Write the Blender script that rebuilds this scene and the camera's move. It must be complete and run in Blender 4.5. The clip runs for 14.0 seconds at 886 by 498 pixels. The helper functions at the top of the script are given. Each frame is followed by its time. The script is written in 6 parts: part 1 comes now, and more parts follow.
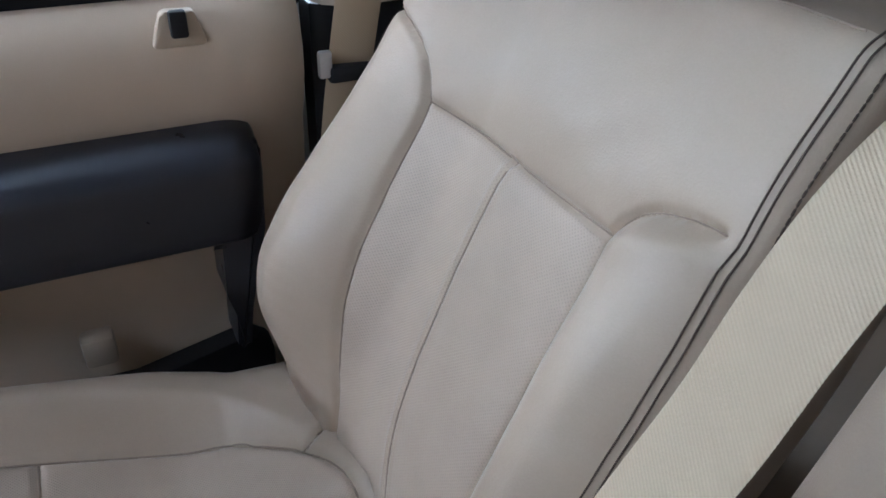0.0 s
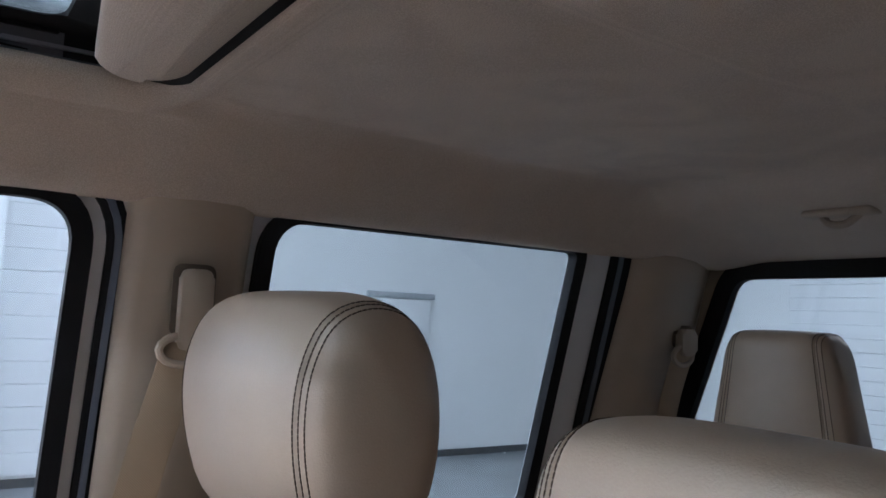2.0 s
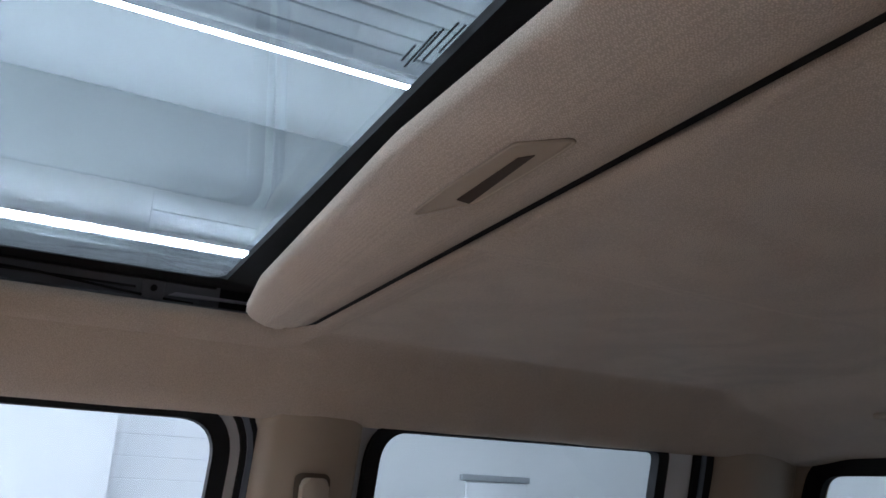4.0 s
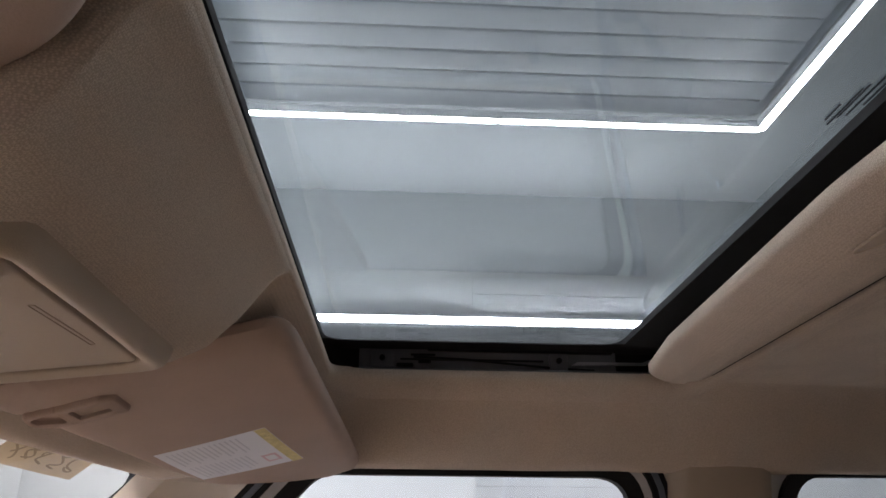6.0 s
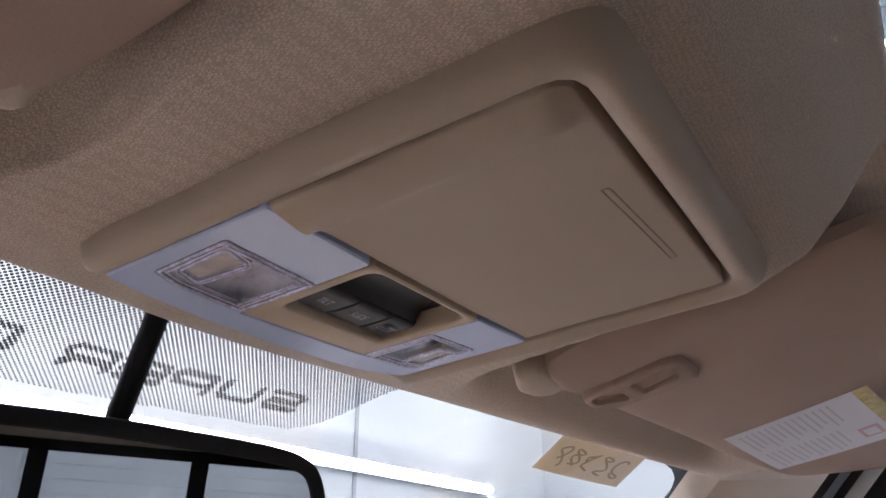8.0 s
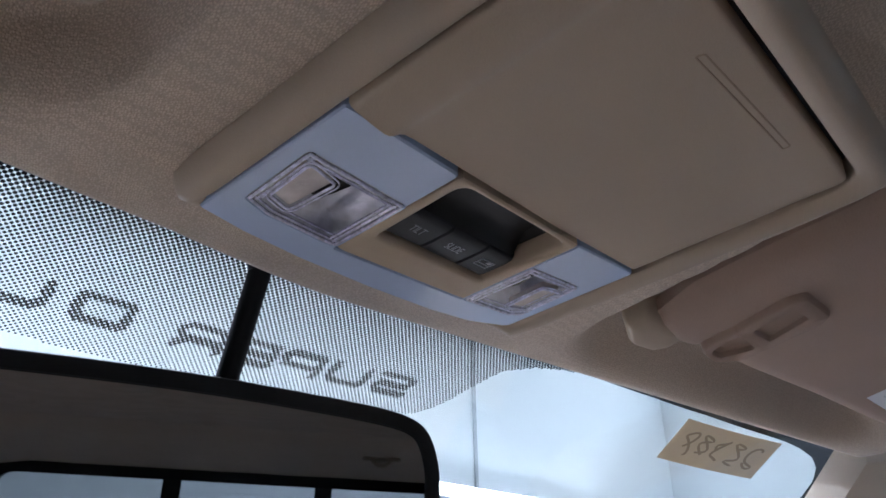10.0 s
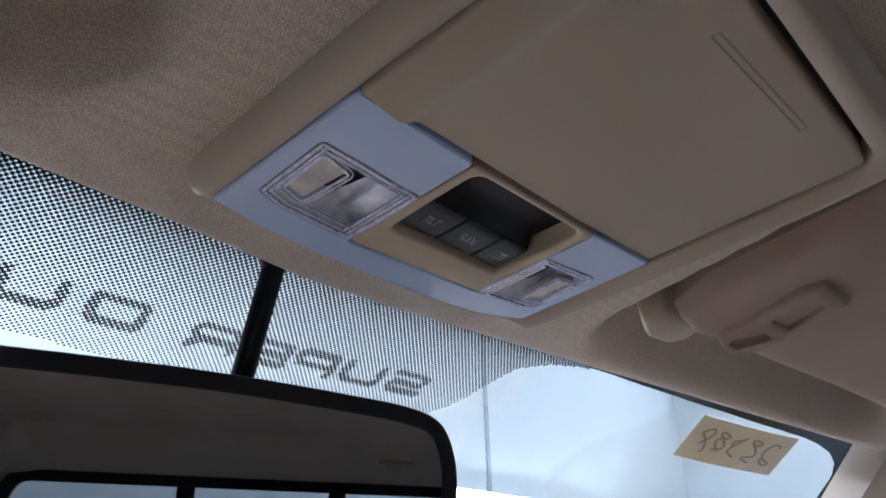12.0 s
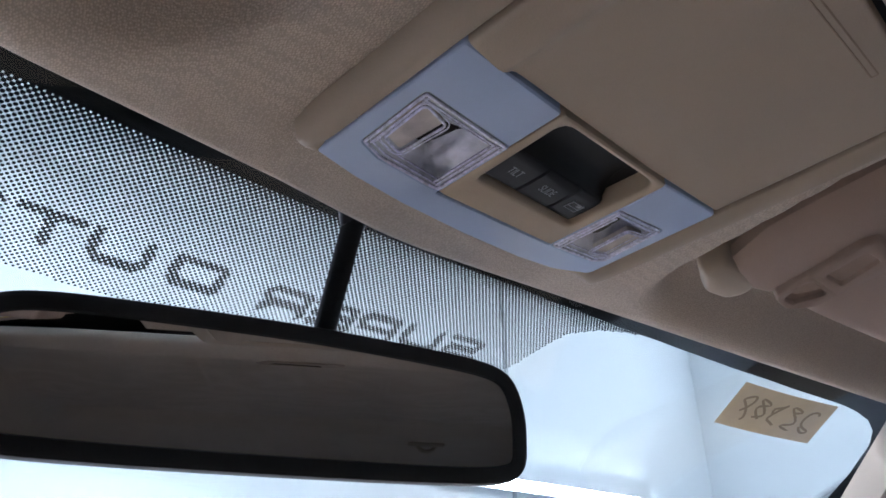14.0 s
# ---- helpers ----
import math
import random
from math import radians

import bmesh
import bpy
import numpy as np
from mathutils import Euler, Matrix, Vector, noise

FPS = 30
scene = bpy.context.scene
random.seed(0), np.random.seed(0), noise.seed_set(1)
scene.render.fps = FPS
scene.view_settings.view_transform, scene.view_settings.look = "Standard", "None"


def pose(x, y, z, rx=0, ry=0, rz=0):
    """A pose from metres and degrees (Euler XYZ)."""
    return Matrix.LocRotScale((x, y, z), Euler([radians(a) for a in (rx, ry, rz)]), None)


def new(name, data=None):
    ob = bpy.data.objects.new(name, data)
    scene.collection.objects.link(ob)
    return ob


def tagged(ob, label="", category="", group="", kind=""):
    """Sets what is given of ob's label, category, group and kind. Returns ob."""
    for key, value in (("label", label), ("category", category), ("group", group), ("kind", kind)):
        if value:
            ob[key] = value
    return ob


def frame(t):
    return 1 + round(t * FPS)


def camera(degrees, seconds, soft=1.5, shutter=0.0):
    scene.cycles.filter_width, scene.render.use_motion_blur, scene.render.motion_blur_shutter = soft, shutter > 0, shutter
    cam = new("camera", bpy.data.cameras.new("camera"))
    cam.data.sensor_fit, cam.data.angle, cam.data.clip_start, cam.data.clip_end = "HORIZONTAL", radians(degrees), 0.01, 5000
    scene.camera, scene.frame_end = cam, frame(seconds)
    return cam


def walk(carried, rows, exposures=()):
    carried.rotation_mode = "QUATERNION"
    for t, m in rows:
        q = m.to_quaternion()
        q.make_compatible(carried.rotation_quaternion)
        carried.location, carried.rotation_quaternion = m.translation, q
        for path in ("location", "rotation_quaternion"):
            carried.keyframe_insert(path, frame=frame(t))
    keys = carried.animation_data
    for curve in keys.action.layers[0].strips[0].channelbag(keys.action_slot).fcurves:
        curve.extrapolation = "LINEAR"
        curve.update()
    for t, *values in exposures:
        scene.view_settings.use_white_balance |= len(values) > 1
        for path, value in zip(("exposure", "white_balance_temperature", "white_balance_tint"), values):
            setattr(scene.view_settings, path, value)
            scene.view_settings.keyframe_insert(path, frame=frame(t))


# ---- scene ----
def at(x, y, z, yaw, pitch, roll):
    return pose(x, y, z, 90 + pitch, 0, yaw) @ pose(0, 0, 0, 0, 0, roll)


# ---- camera ----
cam = camera(59.41, 14.0, soft=1.6)
walk(cam, [
    (0, at(-0.0324, 0.2043, 0.9299, -116.46, -33.28, 1.79)),
    (0.5, at(-0.0716, 0.1830, 0.9746, -119.42, -23.92, 2.70)),
    (1, at(-0.1040, 0.1679, 1.0126, -121.36, -15.07, 2.88)),
    (1.5, at(-0.1654, 0.1518, 1.0278, -122.63, -7.28, 2.85)),
    (2, at(-0.2383, 0.1468, 1.0292, -123.65, 5.04, 2.58)),
    (2.2, at(-0.2502, 0.1404, 1.0581, -123.98, 7.59, 3.51)),
    (4.5, at(-0.3834, 0.2541, 1.0541, -112.87, 20.58, 1.51)),
    (5, at(-0.3923, 0.2856, 1.0471, -106.58, 21.46, 1.47)),
    (5.5, at(-0.4152, 0.3071, 1.0372, -100.16, 21.68, 0.83)),
    (5.8, at(-0.4124, 0.3118, 1.0296, -95.56, 21.88, 0.51)),
    (6, at(-0.4159, 0.3314, 1.0340, -92.93, 21.59, 0.41)),
    (6.5, at(-0.4462, 0.3252, 1.0218, -83.56, 22.17, 0.43)),
    (7, at(-0.4369, 0.3483, 1.0132, -75.78, 22.50, 0.35)),
    (7.5, at(-0.3449, 0.3971, 1.0134, -66.15, 22.75, 0.39)),
    (8, at(-0.2768, 0.4384, 1.0197, -58.55, 22.96, -0.01)),
    (8.5, at(-0.2484, 0.4475, 1.0015, -54.20, 23.17, -0.33)),
    (11, at(-0.2486, 0.4543, 0.9771, -49.74, 25.99, -1.36)),
    (11.5, at(-0.2470, 0.4547, 0.9757, -49.53, 25.88, -1.53)),
    (12, at(-0.2468, 0.4575, 0.9748, -49.38, 25.79, -1.68)),
    (12.5, at(-0.2485, 0.4575, 0.9719, -49.22, 25.71, -1.82)),
    (13, at(-0.2570, 0.4587, 0.9709, -49.08, 25.72, -2.01)),
    (13.5, at(-0.2607, 0.4642, 0.9652, -48.88, 25.60, -2.09)),
    (14, at(-0.2763, 0.4751, 0.9496, -48.06, 25.16, -1.91)),
], exposures=[(0, 0.33, 5600, 10), (0.5, 0.14, 5700, 11), (1.0, 0.02, 5750, 13), (1.5, -0.02, 5950, 15), (2.2, 0.26, 6150, 18), (4.5, 0.20, 6450, 18), (5.5, 0.02, 7150, 22), (7.0, -0.05, 7600, 27), (8.0, 0.08, 6550, 24), (8.7, -0.15, 5900, 18), (10.8, -0.16, 5720, 14), (14.0, -0.06, 5700, 14)])

# ---- light: a white hall with white tubes under its ceiling, two frames of them added ----
world = bpy.data.worlds.new("hall_air")
world.use_nodes = True
world.node_tree.nodes["Background"].inputs[0].default_value = (0.80, 0.90, 1.0, 1)
world.node_tree.nodes["Background"].inputs[1].default_value = 0.25
scene.world = world
FLOOR_Z, CEIL_Z = -0.62, 4.9
WALL_R, WALL_F, WALL_B, WALL_L = 7.6, 4.0, -9.0, -15.0


# ---- materials ----
def mat(name, colour, rough=0.6, metal=0.0, grain=0.0, grain_size=0.002, blotch=0.12, blotch_size=0.06, spec=0.5, sheen=0.0, coat=0.0):
    m = bpy.data.materials.new(name)
    m.use_nodes = True
    nt = m.node_tree
    b = nt.nodes["Principled BSDF"]
    b.inputs["Roughness"].default_value, b.inputs["Metallic"].default_value = rough, metal
    b.inputs["Specular IOR Level"].default_value = spec
    b.inputs["Sheen Weight"].default_value = sheen
    b.inputs["Coat Weight"].default_value = coat
    tc = nt.nodes.new("ShaderNodeTexCoord")
    n1 = nt.nodes.new("ShaderNodeTexNoise")
    n1.inputs["Scale"].default_value, n1.inputs["Detail"].default_value = 1 / blotch_size, 4
    n2 = nt.nodes.new("ShaderNodeTexNoise")
    n2.inputs["Scale"].default_value, n2.inputs["Detail"].default_value = 1 / grain_size, 3
    nt.links.new(tc.outputs["Object"], n1.inputs["Vector"])
    nt.links.new(tc.outputs["Object"], n2.inputs["Vector"])
    add = nt.nodes.new("ShaderNodeMath")
    add.operation = "MULTIPLY_ADD"
    nt.links.new(n2.outputs["Fac"], add.inputs[0])
    add.inputs[1].default_value = 0.5
    nt.links.new(n1.outputs["Fac"], add.inputs[2])
    ramp = nt.nodes.new("ShaderNodeMapRange")
    ramp.inputs["From Min"].default_value, ramp.inputs["From Max"].default_value = 0.45, 1.05
    ramp.inputs["To Min"].default_value, ramp.inputs["To Max"].default_value = 1 - blotch, 1 + blotch
    nt.links.new(add.outputs[0], ramp.inputs["Value"])
    mul = nt.nodes.new("ShaderNodeVectorMath")
    mul.operation = "SCALE"
    mul.inputs[0].default_value = colour
    nt.links.new(ramp.outputs[0], mul.inputs["Scale"])
    nt.links.new(mul.outputs[0], b.inputs["Base Color"])
    rr = nt.nodes.new("ShaderNodeMapRange")
    rr.inputs["To Min"].default_value, rr.inputs["To Max"].default_value = rough - 0.06, min(1, rough + 0.06)
    nt.links.new(n1.outputs["Fac"], rr.inputs["Value"])
    nt.links.new(rr.outputs[0], b.inputs["Roughness"])
    if grain:
        bump = nt.nodes.new("ShaderNodeBump")
        bump.inputs["Strength"].default_value, bump.inputs["Distance"].default_value = grain, 0.0006
        src = n2.outputs["Fac"]
        nt.links.new(src, bump.inputs["Height"])
        nt.links.new(bump.outputs[0], b.inputs["Normal"])
    return m


def glass_mat(name, tint, gloss=0.035):
    m = bpy.data.materials.new(name)
    m.use_nodes = True
    nt = m.node_tree
    out = nt.nodes["Material Output"]
    nt.nodes.remove(nt.nodes["Principled BSDF"])
    tr, gl, mix, fr = (nt.nodes.new(k) for k in ("ShaderNodeBsdfTransparent", "ShaderNodeBsdfGlossy", "ShaderNodeMixShader", "ShaderNodeLayerWeight"))
    tr.inputs["Color"].default_value = (*tint, 1)
    gl.inputs["Roughness"].default_value = 0.02
    fr.inputs["Blend"].default_value = 0.5
    pw, sc = nt.nodes.new("ShaderNodeMath"), nt.nodes.new("ShaderNodeMapRange")
    pw.operation = "POWER"
    pw.inputs[1].default_value = 5.0
    sc.inputs["To Min"].default_value, sc.inputs["To Max"].default_value = gloss, 0.6
    nt.links.new(fr.outputs["Facing"], pw.inputs[0])
    nt.links.new(pw.outputs[0], sc.inputs["Value"])
    nt.links.new(sc.outputs[0], mix.inputs[0])
    nt.links.new(tr.outputs[0], mix.inputs[1])
    nt.links.new(gl.outputs[0], mix.inputs[2])
    nt.links.new(mix.outputs[0], out.inputs[0])
    return m


def emit_mat(name, colour, strength):
    m = bpy.data.materials.new(name)
    m.use_nodes = True
    b = m.node_tree.nodes["Principled BSDF"]
    b.inputs["Base Color"].default_value = (0.8, 0.8, 0.8, 1)
    b.inputs["Emission Color"].default_value = (*colour, 1)
    b.inputs["Emission Strength"].default_value = strength
    return m


LEATHER = mat("beige_leather", (0.352, 0.266, 0.200), 0.40, spec=0.34, grain=0.35, grain_size=0.0016, blotch=0.07, blotch_size=0.09)
# darker matte copy of the leather, puts cabin shade into the colour
SHADE_TRIM = mat("shaded_brown_trim", (0.255, 0.182, 0.132), 0.58, spec=0.3, grain=0.4, grain_size=0.0014, blotch=0.08, blotch_size=0.07)
def perforated(name, colour, along):
    """Leather with a fine lattice of pin holes; along: the surface's long direction."""
    m = mat(name, colour, 0.48, grain=0.3, grain_size=0.0016, blotch=0.08, blotch_size=0.05)
    nt = m.node_tree
    b = nt.nodes["Principled BSDF"]
    tc, sep, dot, com, vor, mr, bump = (nt.nodes.new("ShaderNode" + k) for k in ("TexCoord", "SeparateXYZ", "VectorMath", "CombineXYZ", "TexVoronoi", "MapRange", "Bump"))
    dot.operation = "DOT_PRODUCT"
    dot.inputs[1].default_value = along
    nt.links.new(tc.outputs["Object"], dot.inputs[0])
    nt.links.new(tc.outputs["Object"], sep.inputs[0])
    for k, op in enumerate(("ADD", "SUBTRACT")):
        ma = nt.nodes.new("ShaderNodeMath")
        ma.operation = op
        nt.links.new(sep.outputs["X"], ma.inputs[0])
        nt.links.new(dot.outputs["Value"], ma.inputs[1])
        nt.links.new(ma.outputs[0], com.inputs[k])
    vor.voronoi_dimensions = "2D"
    vor.inputs["Scale"].default_value, vor.inputs["Randomness"].default_value = 1 / 0.0036, 0.12
    nt.links.new(com.outputs[0], vor.inputs["Vector"])
    mr.inputs["From Min"].default_value, mr.inputs["From Max"].default_value = 0.16, 0.42
    nt.links.new(vor.outputs["Distance"], mr.inputs["Value"])
    bump.inputs["Strength"].default_value, bump.inputs["Distance"].default_value = 0.4, 0.0006
    nt.links.new(mr.outputs[0], bump.inputs["Height"])
    nt.links.new(nt.nodes["Bump"].outputs[0], bump.inputs["Normal"])
    nt.links.new(bump.outputs[0], b.inputs["Normal"])
    sc, hole = nt.nodes.new("ShaderNodeVectorMath"), nt.nodes.new("ShaderNodeMapRange")
    sc.operation = "SCALE"
    hole.inputs["From Min"].default_value, hole.inputs["From Max"].default_value = 0.12, 0.34
    hole.inputs["To Min"].default_value = 0.84
    nt.links.new(vor.outputs["Distance"], hole.inputs["Value"])
    nt.links.new(b.inputs["Base Color"].links[0].from_socket, sc.inputs[0])
    nt.links.new(hole.outputs[0], sc.inputs["Scale"])
    nt.links.new(sc.outputs[0], b.inputs["Base Color"])
    return m


PERF_BACK = perforated("perforated_leather", (0.365, 0.274, 0.208), (0.0, -0.3794, 0.9252))
PERF_CUSHION = perforated("perforated_cushion_leather", (0.365, 0.274, 0.208), (0.0, 1.0, 0.0))
# for tubes that draw the shade of the seams' shallow grooves
SEAM_SHADE = mat("seam_shade", (0.25, 0.185, 0.14), 0.8)
STITCH = mat("dark_stitching", (0.070, 0.050, 0.038), 0.9, spec=0.15, grain=0.5, grain_size=0.001)
BEIGE = mat("beige_plastic", (0.40, 0.319, 0.244), 0.56, grain=0.25, grain_size=0.0009, blotch=0.04)
DOOR_BEIGE = mat("door_beige_plastic", (0.58, 0.455, 0.345), 0.42, grain=0.3, grain_size=0.0012, blotch=0.04)
BEIGE_LIGHT = mat("pale_beige_plastic", (0.46, 0.362, 0.265), 0.5, grain=0.25, grain_size=0.0009, blotch=0.04)
def knit(name, colour):
    """Roof lining cloth: fine uneven loops in rows."""
    m = mat(name, colour, 0.95, grain=0.8, grain_size=0.0011, blotch=0.05, blotch_size=0.05, sheen=0.1, spec=0.15)
    nt = m.node_tree
    b = nt.nodes["Principled BSDF"]
    tc = nt.nodes.new("ShaderNodeTexCoord")
    vor, mr, sc, bump = (nt.nodes.new("ShaderNode" + k) for k in ("TexVoronoi", "MapRange", "VectorMath", "Bump"))
    mp = nt.nodes.new("ShaderNodeMapping")
    mp.inputs["Scale"].default_value = (1.0, 0.62, 1.0)
    mp.inputs["Rotation"].default_value = (0, 0, 0.6)
    nt.links.new(tc.outputs["Object"], mp.inputs["Vector"])
    nt.links.new(mp.outputs[0], vor.inputs["Vector"])
    vor.voronoi_dimensions = "3D"
    vor.inputs["Scale"].default_value, vor.inputs["Randomness"].default_value = 1 / 0.0009, 0.6
    mr.inputs["From Min"].default_value, mr.inputs["From Max"].default_value = 0.12, 0.62
    mr.inputs["To Min"].default_value, mr.inputs["To Max"].default_value = 1.15, 0.77
    nt.links.new(vor.outputs["Distance"], mr.inputs["Value"])
    sc.operation = "SCALE"
    nt.links.new(b.inputs["Base Color"].links[0].from_socket, sc.inputs[0])
    nt.links.new(mr.outputs[0], sc.inputs["Scale"])
    nt.links.new(sc.outputs[0], b.inputs["Base Color"])
    bump.inputs["Strength"].default_value, bump.inputs["Distance"].default_value = 0.5, 0.0005
    nt.links.new(mr.outputs[0], bump.inputs["Height"])
    nt.links.new(nt.nodes["Bump"].outputs[0], bump.inputs["Normal"])
    nt.links.new(bump.outputs[0], b.inputs["Normal"])
    return m


CLOTH = knit("headliner_cloth", (0.572, 0.474, 0.392))
VINYL = mat("visor_vinyl", (0.365, 0.268, 0.222), 0.75, grain=0.4, grain_size=0.0012, blotch=0.06, spec=0.3)
BLACK = mat("black_rubber", (0.011, 0.011, 0.013), 0.75, grain=0.2, grain_size=0.002, spec=0.2)
BLACK_PLASTIC = mat("black_plastic", (0.012, 0.012, 0.014), 0.5, grain=0.2, grain_size=0.001, spec=0.3)
MECH_GREY = mat("dark_grey_bracket", (0.15, 0.15, 0.175), 0.5, grain=0.2, grain_size=0.002)
DARK_ARM = mat("charcoal_vinyl", (0.024, 0.024, 0.031), 0.30, grain=0.3, grain_size=0.0012, blotch=0.08)
BODY_SHADE = mat("shaded_body_paint", (0.11, 0.135, 0.18), 0.35, blotch=0.04)
GREY_PAINT = mat("silver_paint", (0.70, 0.71, 0.74), 0.35, metal=0.0, blotch=0.02)
def webbing(name, colour):
    """Seat belt: fine slanting ribs."""
    m = mat(name, colour, 0.55, grain=0.2, grain_size=0.0012, blotch=0.05)
    nt = m.node_tree
    b = nt.nodes["Principled BSDF"]
    tc, mp, wave, mr, sc, bump = (nt.nodes.new("ShaderNode" + k) for k in ("TexCoord", "Mapping", "TexWave", "MapRange", "VectorMath", "Bump"))
    mp.inputs["Scale"].default_value = (1.0, 1.0, -1.0)
    wave.bands_direction = "DIAGONAL"
    wave.inputs["Scale"].default_value, wave.inputs["Distortion"].default_value = 205.0, 0.8
    wave.inputs["Detail"].default_value, wave.inputs["Detail Scale"].default_value = 2.0, 6.0
    mr.inputs["To Min"].default_value, mr.inputs["To Max"].default_value = 0.94, 1.04
    sc.operation = "SCALE"
    nt.links.new(tc.outputs["Object"], mp.inputs["Vector"])
    nt.links.new(mp.outputs[0], wave.inputs["Vector"])
    nt.links.new(wave.outputs["Fac"], mr.inputs["Value"])
    nt.links.new(b.inputs["Base Color"].links[0].from_socket, sc.inputs[0])
    nt.links.new(mr.outputs[0], sc.inputs["Scale"])
    nt.links.new(sc.outputs[0], b.inputs["Base Color"])
    bump.inputs["Strength"].default_value, bump.inputs["Distance"].default_value = 0.4, 0.0005
    nt.links.new(wave.outputs["Fac"], bump.inputs["Height"])
    nt.links.new(nt.nodes["Bump"].outputs[0], bump.inputs["Normal"])
    nt.links.new(bump.outputs[0], b.inputs["Normal"])
    return m


BELT = webbing("beige_webbing", (0.355, 0.262, 0.172))
LENS_BACK = mat("pale_blue_lens", (0.40, 0.50, 0.74), 0.42, blotch=0.03, grain=0.1, grain_size=0.001, coat=0.25)
KEY_BLACK = mat("satin_black_keys", (0.016, 0.017, 0.021), 0.5, grain=0.3, grain_size=0.0008, spec=0.25)
KEY_GLOSS = mat("gloss_black_body", (0.006, 0.006, 0.007), 0.4, blotch=0.02, spec=0.15)
BULB_WARM = mat("warm_grey_bulb_window", (0.60, 0.54, 0.51), 0.25, blotch=0.2, blotch_size=0.01, grain=0.6, grain_size=0.006)
LAMP_CLEAR = glass_mat("clear_lamp_window", (0.93, 0.93, 0.97), 0.06)
CLEAR = mat("clear_plastic", (0.66, 0.66, 0.86), 0.12, blotch=0.35, blotch_size=0.004, coat=0.8)
CHROME = mat("reflector", (0.74, 0.76, 0.86), 0.18, metal=0.25, blotch=0.25, blotch_size=0.008, grain=0.7, grain_size=0.010)
PAPER = mat("white_paper", (0.70, 0.71, 0.77), 0.7, blotch=0.03)
PRINT = mat("grey_print", (0.54, 0.55, 0.62), 0.7)
YELLOW = mat("yellow_print", (0.56, 0.47, 0.22), 0.7, blotch=0.25, blotch_size=0.008)
YELLOW_DEEP = mat("deep_yellow_print", (0.62, 0.44, 0.05), 0.7, blotch=0.1, blotch_size=0.008)
DARK_PRINT = mat("dark_print", (0.05, 0.05, 0.06), 0.7)
RED = mat("red_print", (0.62, 0.42, 0.48), 0.7)
TAG = mat("brown_paper", (0.48, 0.39, 0.28), 0.8, blotch=0.12, blotch_size=0.02)
tag_nt = TAG.node_tree
tl, mx = tag_nt.nodes.new("ShaderNodeBsdfTranslucent"), tag_nt.nodes.new("ShaderNodeMixShader")
tl.inputs[0].default_value = (0.44, 0.36, 0.275, 1)
mx.inputs[0].default_value = 0.55
tag_nt.links.new(tag_nt.nodes["Principled BSDF"].outputs[0], mx.inputs[1])
tag_nt.links.new(tl.outputs[0], mx.inputs[2])
tag_nt.links.new(mx.outputs[0], tag_nt.nodes["Material Output"].inputs[0])
INK = mat("marker_ink", (0.22, 0.165, 0.11), 0.7)
FRIT = mat("black_frit", (0.008, 0.009, 0.011), 0.75, spec=0.1)
LEGEND = mat("grey_legend", (0.30, 0.31, 0.34), 0.6)
CARPET = mat("dark_carpet", (0.10, 0.085, 0.07), 0.95, grain=1.0, grain_size=0.004)
GLASS = glass_mat("clear_glass", (0.93, 0.96, 0.96))
GLASS_SCREEN = glass_mat("windscreen_glass", (0.80, 0.815, 0.79))
GLASS_ROOF = glass_mat("tinted_roof_glass", (0.505, 0.55, 0.555))
GLASS_REAR = glass_mat("tinted_rear_glass", (0.80, 0.84, 0.84))
MIRROR = mat("mirror_silver", (0.58, 0.57, 0.57), 0.06, metal=1.0, blotch=0.0)
MIRROR.node_tree.links.remove(MIRROR.node_tree.nodes["Principled BSDF"].inputs["Roughness"].links[0])
MIRROR.node_tree.nodes["Principled BSDF"].inputs["Roughness"].default_value = 0.012
WALL_WHITE = mat("white_wall_paint", (0.80, 0.82, 0.83), 0.75, grain=0.2, grain_size=0.02, blotch=0.03, blotch_size=1.0)
# darker copy of the wall white, offsets the light thrown on the ceiling
CEILING_TONED = mat("toned_ceiling_white", (0.37, 0.39, 0.40), 0.8, grain=0.2, grain_size=0.02, blotch=0.03, blotch_size=1.0)
PANEL_WHITE = mat("white_sheet_panel", (0.80, 0.82, 0.84), 0.55, blotch=0.03, blotch_size=0.8)
FLOOR_GREY = mat("grey_floor_coating", (0.22, 0.24, 0.26), 0.25, blotch=0.10, blotch_size=0.6, grain=0.1, grain_size=0.05)
SKIRTING = mat("dark_skirting", (0.06, 0.065, 0.07), 0.6)
TUBE = emit_mat("white_tube", (0.86, 0.95, 1.05), 142.0)
TUBE_WALL = emit_mat("white_wall_tube", (0.86, 0.95, 1.05), 330.0)
ADDED_TUBE_REAR = emit_mat("added_rear_tube", (0.86, 0.95, 1.05), 72.0)
ADDED_TUBE_FRONT = emit_mat("added_front_tube", (0.86, 0.95, 1.05), 180.0)
TUBE_NORTH = emit_mat("white_front_wall_tube", (0.86, 0.95, 1.05), 150.0)


# ---- building helpers ----
def mesh_from(name, verts, faces, material, smooth=True):
    me = bpy.data.meshes.new(name)
    me.from_pydata([tuple(map(float, v)) for v in verts], [], [tuple(map(int, f)) for f in faces])
    me.materials.append(material)
    if smooth:
        me.polygons.foreach_set("use_smooth", [True] * len(me.polygons))
    me.update()
    return me


def thing(name, base, label, category, group="", kind=""):
    ob = new(name)
    ob.empty_display_size = 0.02
    ob.location = base
    return tagged(ob, label, category, group, kind)


def attach(ob, parent):
    m = Matrix.Translation(parent.location)
    if parent.parent:
        m = Matrix.Translation((0, 0, 0))
    ob.parent = parent
    ob.matrix_parent_inverse = m.inverted()
    return ob


